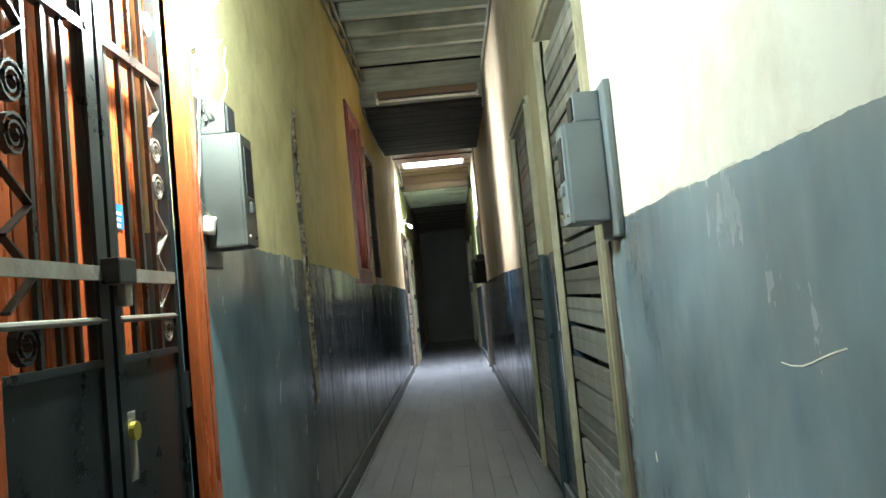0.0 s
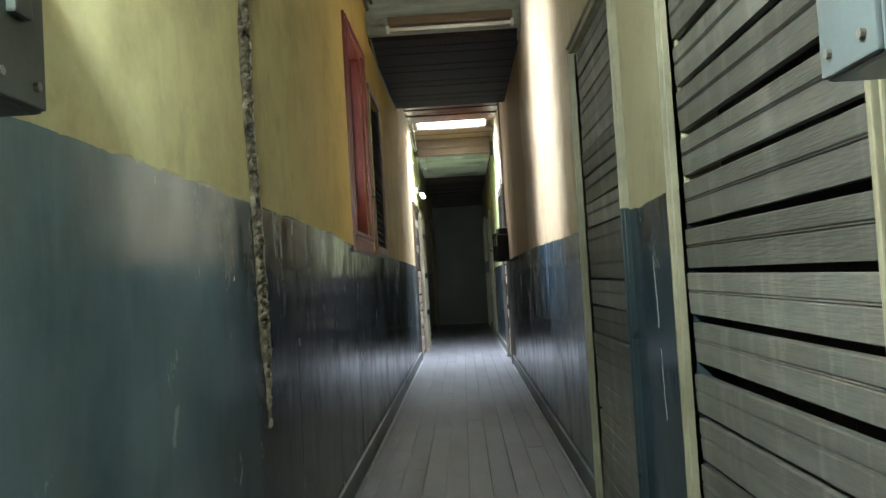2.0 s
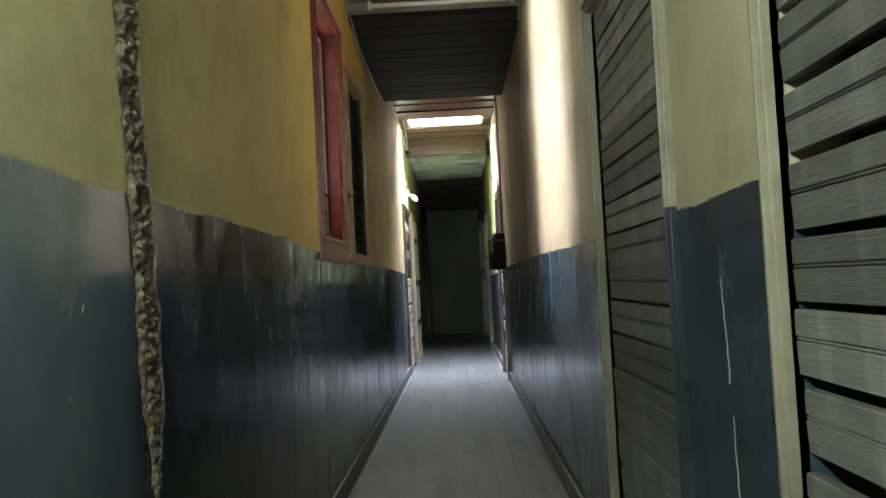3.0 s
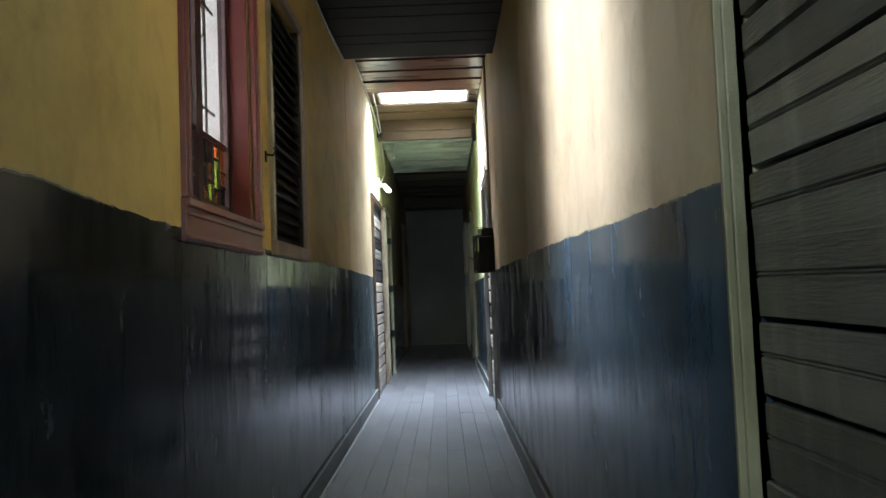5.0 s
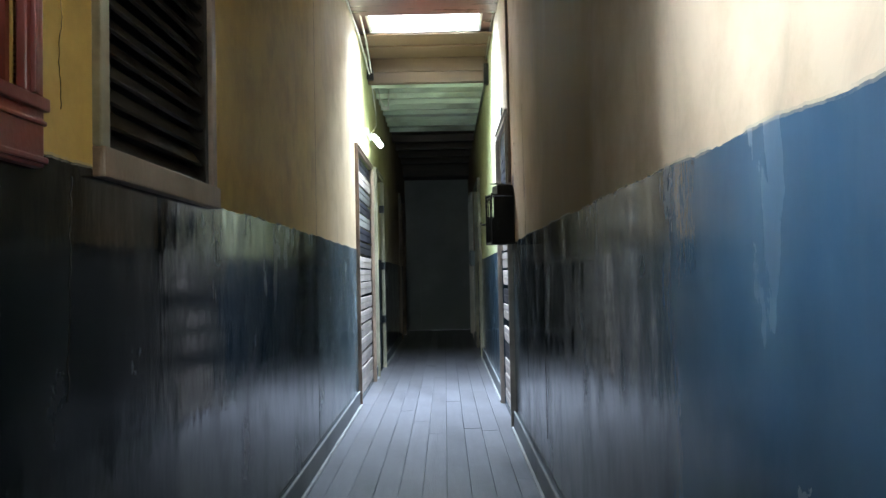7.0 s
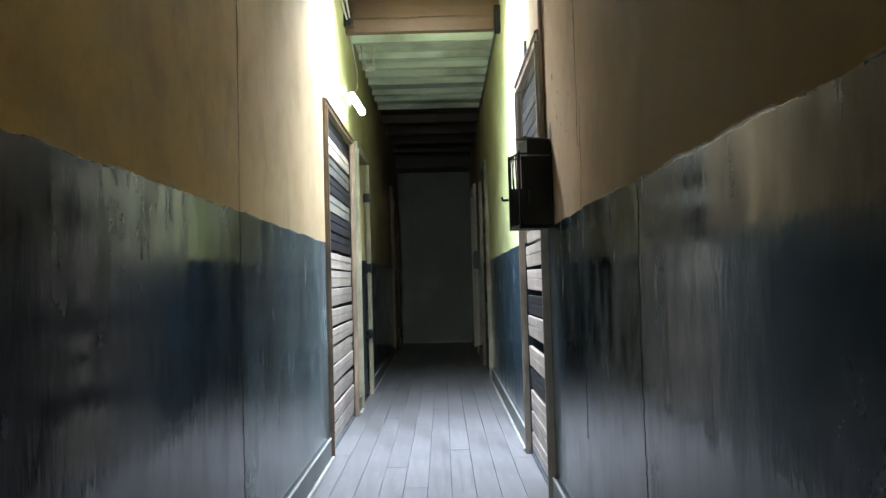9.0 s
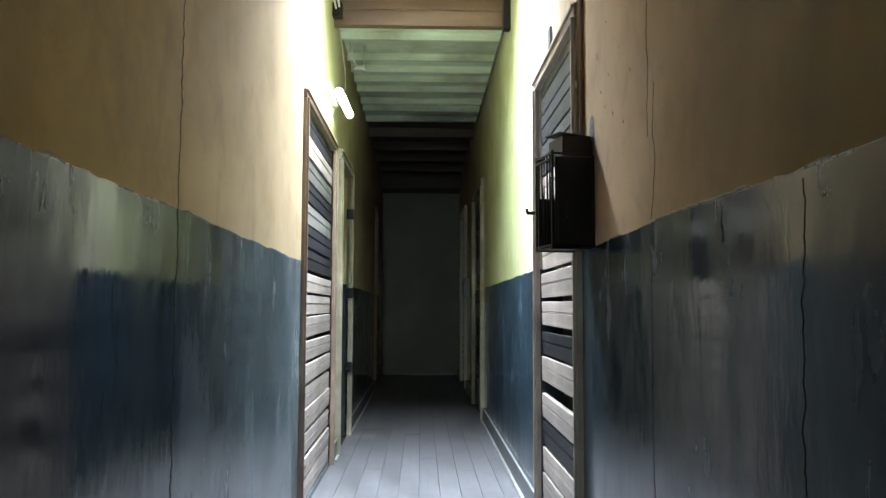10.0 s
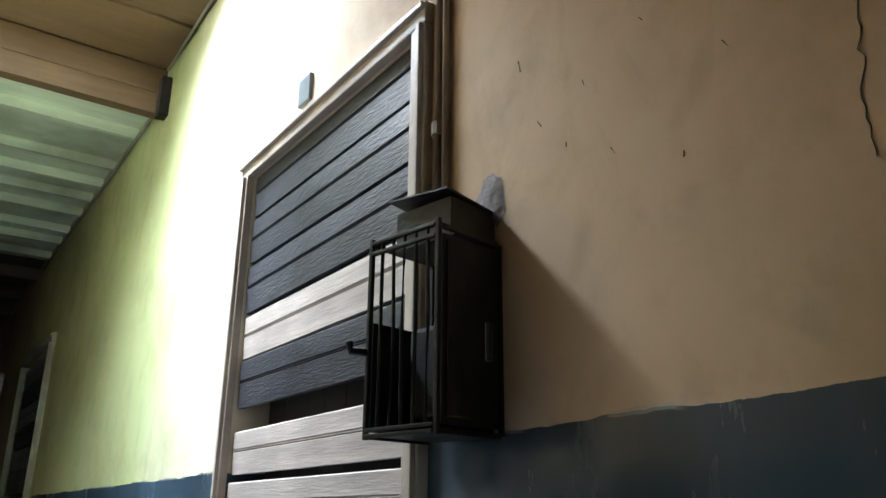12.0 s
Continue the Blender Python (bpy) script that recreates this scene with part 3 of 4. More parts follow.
def boarded_door(name, x, side, o, label, bands, trim, w=0.06, proud=0.02, back=True, low=None):
    """bands: rows of (height of board, gap above, kind 0 weathered, 1 dark, 2 pale); boards are nailed across from the floor up."""
    y0, y1, z0, z1 = o
    d = thing(name, (x, y0, 0), label, "door", kind="structure")
    casing(d, x, side, o, w, proud, trim, low=low)
    meshes = {}
    z = z0
    for h, gap, kind in bands:
        key = (round(h, 3), kind)
        if key not in meshes:
            meshes[key] = plank_mesh(y1 - y0 - 0.012, h, (0.55,))
            meshes[key].materials.append((M_PLANK, M_PLANK_D, M_PLANK_P)[kind])
        ob = new("plank", meshes[key])
        tilt = random.uniform(-0.35, 0.35)
        m = Matrix.Translation((x + side * random.uniform(-0.012, -0.004), y0 + 0.006, z)) @ Euler((radians(tilt), 0, 0)).to_matrix().to_4x4()
        if side > 0:
            m = m @ Matrix.Diagonal((-1, 1, 1, 1))
        ob.parent = d
        ob.matrix_parent_inverse = Matrix.Translation((-x, -y0, 0))
        ob.matrix_basis = m
        z += h + gap
    if back:
        lo, hi = sorted((x - side * 0.12, x - side * 0.16))
        bm = bmesh.new()
        n = max(4, int((y1 - y0) / 0.12))
        for i in range(n):
            a, c = y0 + (y1 - y0) * i / n, y0 + (y1 - y0) * (i + 1) / n
            box(bm, lo, hi, a + 0.002, c - 0.002, 0.0, z1)
        part("inner_leaf", bm, M_BACK, d, "dark wooden leaf behind the boards")
        lo, hi = sorted((x - side * 0.2, x - side * 0.259))
        part("blocking_panel", B(lo, hi, y0, y1, 0, z1), M_BACK, d)
    return d


def spread(z0, z1, h, kinds, gaps):
    """Boards of about h filling z0 to z1 with uneven gaps."""
    n = len(kinds)
    space = (z1 - z0 - 0.004) / n
    return [(space * (1 - gaps[i % len(gaps)]), space * gaps[i % len(gaps)], k) for i, k in enumerate(kinds)]


door_1 = boarded_door("door_1", R, -1, RD1, "doorway boarded over with weathered grey planks and a cream casing", [(0.094, 0.016, 0)] + [(0.127 - g, g, 0) for g in (0.019, 0.016, 0.024, 0.021, 0.017, 0.026, 0.022, 0.018, 0.022, 0.016, 0.027, 0.020, 0.022, 0.017, 0.024, 0.019, 0.016)], M_CASING, 0.045, 0.02)
# added dark strip imitates shaded rough plaster below the meter box
part("shade_strip", B(R - 0.006, R - 0.001, 3.238, 3.298, 0.12, 1.318, bevel=0.001), M_EDGE, door_1, "dark strip put in for shaded rough plaster beside the casing")
boarded_door("door_2", R, -1, RD2, "doorway boarded over with dim weathered planks", spread(RD2[2], RD2[3], 0.13, [0] * 18, (0.05, 0.12, 0.03, 0.08, 0.03)), M_CASING, 0.045, 0.02, low=M_DADO_FLAT)
DOOR3 = [(0.115, 0.012, 2), (0.12, 0.012, 2), (0.12, 0.014, 2), (0.12, 0.012, 1), (0.12, 0.075, 2), (0.125, 0.014, 2), (0.115, 0.03, 1), (0.12, 0.03, 2), (0.125, 0.022, 2), (0.125, 0.065, 2), (0.145, 0.014, 1), (0.135, 0.016, 2), (0.155, 0.012, 1), (0.150, 0.012, 1), (0.155, 0.0, 1)]
boarded_door("door_3", R, -1, RD3, "doorway boarded with pale and dark bead planks, gaps between them", DOOR3, M_CASING_T, 0.06, 0.025)
boarded_door("door_4", L, 1, LD1, "doorway boarded with pale worn planks in a brown casing", spread(LD1[2], LD1[3], 0.13, [2, 2, 2, 2, 2, 2, 2, 2, 2, 2, 1, 1, 0, 1, 0, 2, 1], (0.14, 0.2, 0.16, 0.12)), M_CASING_B, 0.05, 0.02)
boarded_door("door_5", R, -1, RD4, "far doorway boarded with dim grey planks", spread(RD4[2], RD4[3], 0.13, [0, 0, 0, 1, 0, 1, 0, 1, 0, 0, 1, 0, 1, 0], (0.1, 0.2, 0.12)), M_CASING, 0.07, 0.03)

# tall narrow door with a pale green casing, standing shut in shade
d = thing("door_6", (L, LD2[0], 0), "narrow dark door in a pale green painted casing", "door", kind="structure")
casing(d, L, 1, LD2, 0.07, 0.03, M_CASING)
part("leaf", B(L - 0.16, L - 0.12, LD2[0] + 0.002, LD2[1] - 0.002, 0.005, LD2[3] - 0.004), M_BACK, d)
part("blocking_panel", B(L - 0.258, L - 0.2, LD2[0], LD2[1], 0, LD2[3]), M_BACK, d)
for z in (0.55, 1.2, 1.9):
    part("hinge", B(L - 0.02, L + 0.045, LD2[1] - 0.02, LD2[1] + 0.012, z, z + 0.09), M_BLACK, d)
for nm, x, side, o, mt in (("door_7", L, 1, LD3, M_CASING_B), ("door_8", R, -1, RD5, M_FASC_W)):
    d = thing(nm, (x, o[0], 0), "far shut door in a pale casing", "door", kind="structure")
    casing(d, x, side, o, 0.08, 0.03, mt)
    lo, hi = sorted((x - side * 0.1, x - side * 0.14))
    bm = B(lo, hi, o[0] + 0.002, o[1] - 0.002, 0.005, o[3] - 0.003)
    for k in range(3):
        lo, hi = sorted((x - side * 0.085, x - side * 0.1))
        box(bm, lo, hi, o[0] + 0.12, o[1] - 0.12, 0.15 + 0.78 * k, 0.75 + 0.78 * k, bevel=0.01)
    part("leaf", bm, M_CASING_D if x < 0 else M_END, d)
    lo, hi = sorted((x - side * 0.2, x - side * 0.258))
    part("blocking_panel", B(lo, hi, o[0], o[1], 0, o[3]), M_BACK, d)

# ---- lamps ----
lamp = thing("wall_tube_lamp", (L, 14.75, 2.42), "lit fluorescent tube lamp on the plaster wall", "lamp")
part("backplate", B(L, L + 0.04, 14.45, 14.85, 2.55, 2.62, bevel=0.006), M_PIPE, lamp)
bm = bmesh.new()
rod(bm, [(L + 0.02, 14.6, 2.59), (L + 0.08, 14.6, 2.55), (L + 0.12, 14.62, 2.52)], 0.006)
part("arm", bm, M_PIPE, lamp)
bm = bmesh.new()
rod(bm, [(L + 0.12, 14.25, 2.485), (L + 0.12, 14.95, 2.52)], 0.027, 12)
part("tube", bm, M_TUBE, lamp, "glowing white tube", smooth=True)
for e in ([(L + 0.12, 14.215, 2.483), (L + 0.12, 14.26, 2.4855)], [(L + 0.12, 14.94, 2.5195), (L + 0.12, 14.985, 2.522)]):
    bm = bmesh.new()
    rod(bm, e, 0.030, 12)
    part("end_cap", bm, M_WHITE, lamp)

bulb = thing("bulb_lamp", (L, 2.92, 2.3), "bare lit bulb in a white holder above the gate", "lamp")
bm = bmesh.new()
bmesh.ops.create_uvsphere(bm, u_segments=20, v_segments=12, radius=0.045, matrix=Matrix.Translation((L + 0.15, 2.80, 2.08)))
part("bulb", bm, M_BULB, bulb, "glowing bulb", smooth=True)
bm = bmesh.new()
rod(bm, [(L + 0.15, 2.80, 2.12), (L + 0.15, 2.80, 2.18)], 0.022, 12)
part("holder", bm, M_WHITE, bulb)
bm = bmesh.new()
rod(bm, [(L + 0.15, 2.80, 2.18), (L + 0.12, 2.84, 2.4), (L + 0.03, 2.9, 2.55), (L + 0.004, 2.92, 2.6)], 0.005)
part("cord", bm, M_CABLE, bulb)

# ---- iron gate in the doorway ----
frame_g = thing("door_9", (L, GATE[0], 0), "orange varnished wooden door frame with a boarded door behind the gate", "door", kind="structure")
casing(frame_g, L, 1, GATE, 0.115, 0.03, M_ORANGE)
bm = bmesh.new()
n = 10
for i in range(n):
    a, c = GATE[0] + 0.97 * i / n, GATE[0] + 0.97 * (i + 1) / n
    box(bm, L - 0.14, L - 0.10, a + 0.003, c - 0.003, 0.005, 2.345, bevel=0.006)
part("leaf", bm, M_ORANGE, frame_g, "glossy orange-brown boarded door")
part("blocking_panel", B(L - 0.258, L - 0.2, GATE[0], GATE[1], 0, GATE[3]), M_BACK, frame_g)

gate = thing("iron_gate", (L - 0.02, 2.47, 0), "black iron double gate with bars, scrolls and solid lower panels", "gate")
gx = L - 0.03
for y0, y1 in ((1.96, 2.465), (2.485, 2.91)):
    leaf = part("gate_leaf", B(gx - 0.015, gx + 0.015, y0, y0 + 0.03, 0.03, 2.3), M_BLACK, gate)
    part("stile", B(gx - 0.015, gx + 0.015, y1 - (0.03 if y0 > 2.4 else 0.05), y1, 0.03, 2.3), M_BLACK, leaf)
    part("sheet_panel", B(gx - 0.004, gx + 0.006, y0 + 0.03, y1 - 0.03, 0.05, 1.105), M_BLACK, leaf)
    part("panel_rim", B(gx - 0.012, gx + 0.014, y0 + 0.03, y1 - 0.03, 1.105, 1.122), M_BLACK, leaf)
    part("flat_bar", B(gx + 0.004, gx + 0.016, y0 + 0.03, y1 - 0.02, 1.295, 1.328), M_STEEL, leaf, "worn bare steel bar")
    bm = bmesh.new()
    rod(bm, [(gx + 0.008, y0 + 0.03, 1.207), (gx + 0.008, y1 - 0.02, 1.207)], 0.008)
    part("cross_rod", bm, M_STEEL, leaf)
    part("top_rail", B(gx - 0.015, gx + 0.015, y0 + 0.03, y1 - 0.03, 1.86, 1.885), M_BLACK, leaf)
    part("head_rail", B(gx - 0.015, gx + 0.015, y0 + 0.03, y1 - 0.03, 2.27, 2.3), M_BLACK, leaf)
    b0, b1 = (y0 + 0.22, y1 - 0.05) if y0 < 2.4 else (y0 + 0.06, y1 - 0.115)
    nb = 3
    for i in range(nb + 1):
        yy = b0 + (b1 - b0) * i / nb
        part("bar", B(gx - 0.006, gx + 0.006, yy - 0.007, yy + 0.007, 1.12, 2.27), M_BLACK, leaf)
    # scroll column beside the hinge stile
    c0, c1 = (y0 + 0.115, y0 + 0.215) if y0 < 2.4 else (y1 - 0.115, y1 - 0.032)
    mid, w = (c0 + c1) / 2, (c1 - c0) / 2
    for zc in (1.17, 1.56, 1.66, 2.02):
        bm = bmesh.new()
        pts = []
        for k in range(26):
            ang = k / 25 * 2.2 * 2 * math.pi
            r = w * 0.92 * (1 - 0.75 * k / 25)
            pts.append((gx, mid + r * math.cos(ang), zc + r * math.sin(ang)))
        ribbon(bm, pts, (1, 0, 0), 0.018, (0, 0, 1), 0.006)
        part("scroll", bm, M_STEEL if y0 > 2.4 else M_BLACK, leaf)
    for za, zb in ((1.23, 1.37), (1.37, 1.50), (1.72, 1.85)):
        bm = bmesh.new()
        ribbon(bm, [(gx, c0, za), (gx, c1, (za + zb) / 2), (gx, c0, zb)], (1, 0, 0), 0.018, (0, 0, 1), 0.006)
        part("zigzag", bm, M_STEEL if y0 > 2.4 else M_BLACK, leaf)
part("lock_case", B(gx + 0.012, gx + 0.055, 2.43, 2.53, 1.285, 1.345, bevel=0.006), M_BLACK, gate)
part("padlock", B(gx + 0.018, gx + 0.04, 2.495, 2.535, 1.235, 1.287, bevel=0.006), M_STEEL, gate, "steel padlock")
bm = bmesh.new()
rod(bm, [(gx + 0.006, 2.55, 0.945), (gx + 0.022, 2.55, 0.945)], 0.022, 16)
part("lock_cylinder", bm, M_BRASS, gate, "brass lock cylinder")
part("worn_plate", B(gx + 0.006, gx + 0.009, 2.525, 2.575, 0.83, 0.99, bevel=0.002), M_STEEL, gate, "scratched bare patch round the lock")
for zz in (0.95, 0.35):
    bm = bmesh.new()
    rod(bm, [(gx + 0.01, 2.915, zz), (gx + 0.01, 2.915, zz + 0.10)], 0.016, 12)
    part("hinge", bm, M_BLACK, gate)
sticker = tagged(finish("sticker", B(L - 0.0985, L - 0.096, 2.705, 2.765, 1.445, 1.51), M_BLUE), "small blue sticker on the orange door", "sticker")
for k in range(3):
    ob = finish("print_line", B(L - 0.0958, L - 0.0954, 2.712, 2.745 + 0.004 * k, 1.458 + 0.016 * k, 1.449 + 0.016 * k), M_WHITE)
    ob.parent = sticker


# ---- meter boxes ----


def meter_box(name, x, side, y0, y1, z0, z1, ztop, depth, plate, material, label):
    """An enamelled box on a wooden backing with a narrower terminal box on top; window in its face."""
    t = thing(name, (x, y0, z0), label, "meter box")

    def bx(a, c, *r, bevel=0.0):
        lo, hi = sorted((x + side * a, x + side * c))
        return B(lo, hi, *r, bevel=bevel)

    part("backing_board", bx(0, 0.022, *plate, bevel=0.006), material, t)
    part("body", bx(0.022, depth, y0, y1, z0, z1, bevel=0.008), material, t)
    part("lid_rim", bx(depth - 0.003, depth + 0.006, y0 + 0.004, y1 - 0.004, z0 + 0.004, z1 - 0.004, bevel=0.003), material, t)
    part("meter_window", bx(depth + 0.004, depth + 0.009, y0 + 0.03, y1 - 0.03, z0 + (z1 - z0) * 0.45, z1 - 0.04), M_DARK, t, "dark glass of the meter window")
    part("latch", bx(depth + 0.004, depth + 0.018, y0 + 0.05, y1 - 0.05, z0 + (z1 - z0) * 0.30, z0 + (z1 - z0) * 0.40, bevel=0.004), material, t)
    part("terminal_box", bx(0.022, depth * 0.72, y0 + 0.012, y1 - 0.012, z1 + 0.002, ztop, bevel=0.006), material, t)
    part("terminal_cover", bx(depth * 0.72, depth * 0.72 + 0.006, y0 + 0.03, y1 - 0.03, z1 + 0.012, ztop - 0.012), M_DARK, t)
    for yy in (y0 + 0.03, y1 - 0.03):
        bm = bmesh.new()
        rod(bm, [(x + side * (depth + 0.004), yy, z0 + 0.03), (x + side * (depth + 0.012), yy, z0 + 0.03)], 0.006)
        part("screw", bm, M_STEEL, t)
    return t


meter_box("meter_box", L, 1, 3.085, 3.225, 1.40, 1.755, 1.86, 0.142, (3.055, 3.245, 1.345, 1.89), M_BOX_L, "grey-green enamelled electricity meter box on a wall board")
meter_box("meter_box", R, -1, 3.06, 3.20, 1.37, 1.68, 1.775, 0.142, (3.00, 3.235, 1.32, 1.79), M_BOX, "clean blue-grey enamelled electricity meter box on a wall board")

plug = thing("hanging_socket", (L + 0.05, 3.04, 1.46), "white ceramic lamp socket hanging on a cord", "socket")
bm = bmesh.new()
rod(bm, [(L + 0.035, 3.068, 1.445), (L + 0.038, 3.066, 1.458), (L + 0.042, 3.064, 1.485), (L + 0.045, 3.062, 1.497)], 0.020, 14)
part("socket", bm, M_WHITE, plug, smooth=True)
bm = bmesh.new()
rod(bm, [(L + 0.045, 3.062, 1.495), (L + 0.02, 3.04, 1.56), (L + 0.035, 3.03, 1.64), (L + 0.04, 3.04, 1.80), (L + 0.05, 3.06, 1.95), (L + 0.03, 3.06, 2.3)], 0.004, 6)
part("cord", bm, M_CABLE, plug, smooth=True)

random.seed(5)
for i in range(6):
    bm = bmesh.new()
    p = Vector((L + 0.03 + 0.02 * (i % 3), 3.06 + 0.02 * i, 1.80))
    pts = [p.copy()]
    for k in range(7):
        p += Vector((random.uniform(-0.02, 0.02), random.uniform(-0.05, 0.045), random.uniform(0.02, 0.075)))
        p.x = max(p.x, L + 0.012)
        pts.append(p.copy())
    rod(bm, pts, 0.0038, 6)
    tagged(finish("loose_wire", bm, M_CABLE, True), "thin loose white wire above the meter box", "wire", group="wires above the meter box")

# caged black meter box beside the pale boarded door
cage = thing("caged_meter", (R, 12.16, 1.345), "blackened steel meter box with a barred front, door ajar", "meter box")
x0, x1, y0, y1, z0, z1 = R - 0.18, R - 0.01, 12.07, 12.25, 1.345, 1.69
part("back_plate", B(R - 0.012, R, 12.10, 12.26, 1.35, 1.74), M_CAGE, cage)
part("side_panel", B(x0 + 0.016, x1, y0 + 0.006, y0 + 0.010, z0 + 0.012, z1 - 0.012), M_CAGE, cage)
part("raised_panel", B(x0 + 0.024, x1 - 0.018, y0 + 0.001, y0 + 0.0058, z0 + 0.022, z1 - 0.022, bevel=0.002), M_CAGE, cage)
part("side_panel", B(x0 + 0.012, x1, y1 - 0.006, y1 - 0.002, z0 + 0.008, z0 + 0.2), M_CAGE, cage)
part("bottom_panel", B(x0 + 0.012, x1, y0 + 0.008, y1 - 0.008, z0, z0 + 0.004), M_CAGE, cage)
part("top_panel", B(x0 + 0.05, x1, y0 + 0.008, y1 - 0.008, z1 - 0.004, z1), M_CAGE, cage)
for a in (y0, y1 - 0.009):
    part("frame_upright", B(x0, x0 + 0.009, a, a + 0.009, z0 - 0.006, z1 + 0.012, bevel=0.002), M_CAGE, cage)
    part("frame_upright", B(x1 - 0.012, x1 - 0.003, a, a + 0.009, z0, z1, bevel=0.002), M_CAGE, cage)
    for c in (z0, z1):
        part("side_rail", B(x0 + 0.009, x1 - 0.012, a + 0.0005, a + 0.0085, c - 0.0045, c + 0.0045, bevel=0.002), M_CAGE, cage)
for a in (z0 - 0.004, z0 + 0.006, z1 - 0.022, z1 - 0.002):
    part("frame_rail", B(x0 - 0.002, x0 + 0.007, y0 + 0.009, y1 - 0.009, a, a + 0.007, bevel=0.0015), M_CAGE, cage)
for k in range(5):
    bm = bmesh.new()
    yy = y0 + 0.03 + 0.029 * k
    rod(bm, [(x0 + 0.004, yy, z0 + 0.01), (x0 + 0.004 + 0.002 * (k % 2), yy + 0.003 * (k % 3 - 1), z0 + 0.18), (x0 + 0.004, yy, z1)], 0.0035)
    part("bar", bm, M_CAGE, cage)
part("meter", B(x0 + 0.06, x1 - 0.02, y0 + 0.05, y1 - 0.05, z0 + 0.03, z0 + 0.19, bevel=0.01), M_DARK, cage, "dark meter inside the cage")
part("hood_body", B(x0 + 0.05, x1, y0 + 0.02, y1 - 0.02, z1 + 0.001, z1 + 0.07), M_CAGE, cage)
bm = B(x0 + 0.035, x1, y0 + 0.015, y1 - 0.01, z1 + 0.072, z1 + 0.076)
bmesh.ops.rotate(bm, verts=bm.verts, cent=(x1, y0 + 0.09, z1 + 0.075), matrix=Euler((radians(5), radians(6), 0)).to_matrix())
part("hood_lid", bm, M_CAGE, cage, "bent rusty lid")
bm = bmesh.new()
rod(bm, [(x0 - 0.002, y1 - 0.004, 1.49), (x0 - 0.03, y1 + 0.004, 1.49), (x0 - 0.032, y1 + 0.006, 1.505)], 0.007)
part("catch", bm, M_CAGE, cage)
cage.rotation_euler = (0, 0, radians(11))
cage.location.x -= 0.004
cage.location.y += 0.085
bm = bmesh.new()
rod(bm, [(x0 + 0.02, y0 - 0.004, z0 + 0.1), (x0 + 0.02, y0 - 0.004, z0 + 0.16)], 0.006)
part("hinge", bm, M_CAGE, cage)

# ---- pipes and cables ----


def pipe(name, pts, r, material, label, clips=()):
    t = thing(name, pts[0], label, "pipe")
    bm = bmesh.new()
    rod(bm, pts, r, 10)
    part("run", bm, material, t, smooth=True)
    for a, c in clips:
        bm = bmesh.new()
        rod(bm, [a, c], r * 1.6, 10)
        part("clip", bm, material, t)
    return t


pipe("conduit", [(R - 0.012, 12.345, 1.80), (R - 0.012, 12.345, 3.19), (R - 0.014, 12.345, 3.44)], 0.011, M_PIPE_B, "thin brown conduit rising beside the boarded door", [((R - 0.012, 12.345, 1.99), (R - 0.012, 12.345, 2.02))])
pipe("conduit", [(R - 0.012, 12.322, 1.80), (R - 0.012, 12.322, 3.44)], 0.008, M_PIPE_B, "thin brown conduit rising beside the boarded door")
pipe("conduit", [(L + 0.02, BACK, 3.44), (L + 0.02, 4.0, 3.43), (L + 0.02, 8.6, 3.42)], 0.014, M_PIPE, "dull painted conduit along the wall below the joists")
pipe("conduit", [(L + 0.055, BACK, 3.475), (L + 0.055, 8.6, 3.47)], 0.014, M_PIPE, "dull painted conduit along the wall below the joists")
pipe("conduit", [(R - 0.02, BACK, 3.45), (R - 0.02, 8.5, 3.44), (R - 0.02, 8.6, 3.2), (R - 0.02, 8.72, 3.12)], 0.014, M_PIPE, "dull painted conduit along the wall below the joists")
pipe("cable", [(L + 0.02, 8.7, 3.20), (L + 0.015, 9.3, 3.12), (L + 0.015, 10.4, 3.13), (L + 0.02, 11.3, 3.16)], 0.008, M_PIPE, "grey cable sagging along the wall under the soffit")
pipe("cable", [(L + 0.02, 11.37, 3.40), (L + 0.015, 12.6, 3.42), (L + 0.015, 14.0, 3.40), (L + 0.03, 14.86, 3.24)], 0.008, M_CABLE, "pale cable along the top of the wall")
pipe("cable", [(L + 0.10, 11.37, 3.45), (L + 0.09, 12.8, 3.48), (L + 0.06, 14.2, 3.42), (L + 0.05, 14.86, 3.25)], 0.008, M_CABLE, "pale cable along the top of the wall")
pipe("cable", [(R - 0.02, 11.37, 3.50), (R - 0.02, 13.2, 3.50), (R - 0.02, 14.84, 3.40)], 0.008, M_PIPE, "grey cable along the top of the wall")
pipe("cable", [(R - 0.02, 15.02, 3.22), (R - 0.02, 16.8, 3.20), (R - 0.02, 18.4, 3.2)], 0.010, M_PIPE, "grey cable along the top of the wall")
pipe("cable", [(L + 0.03, 15.03, 3.2), (L + 0.03, 15.5, 3.0), (L + 0.05, 15.3, 2.8), (L + 0.03, 14.82, 2.61)], 0.005, M_CABLE, "white lamp cable looping down the wall")
for p in ((L, L + 0.07, 14.80, 14.875, 3.20, 3.30), (R - 0.05, R, 14.80, 14.875, 3.12, 3.34)):
    j = thing("junction_box", ((p[0] + p[1]) / 2, p[2], p[4]), "small dark junction box under the fascia", "junction box")
    part("body", B(*p, bevel=0.006), M_CAGE, j)
    bm = bmesh.new()
    rod(bm, [((p[0] + p[1]) / 2, p[2] - 0.004, (p[4] + p[5]) / 2), ((p[0] + p[1]) / 2, p[2], (p[4] + p[5]) / 2)], 0.02, 12)
    part("cover", bm, M_CAGE, j)

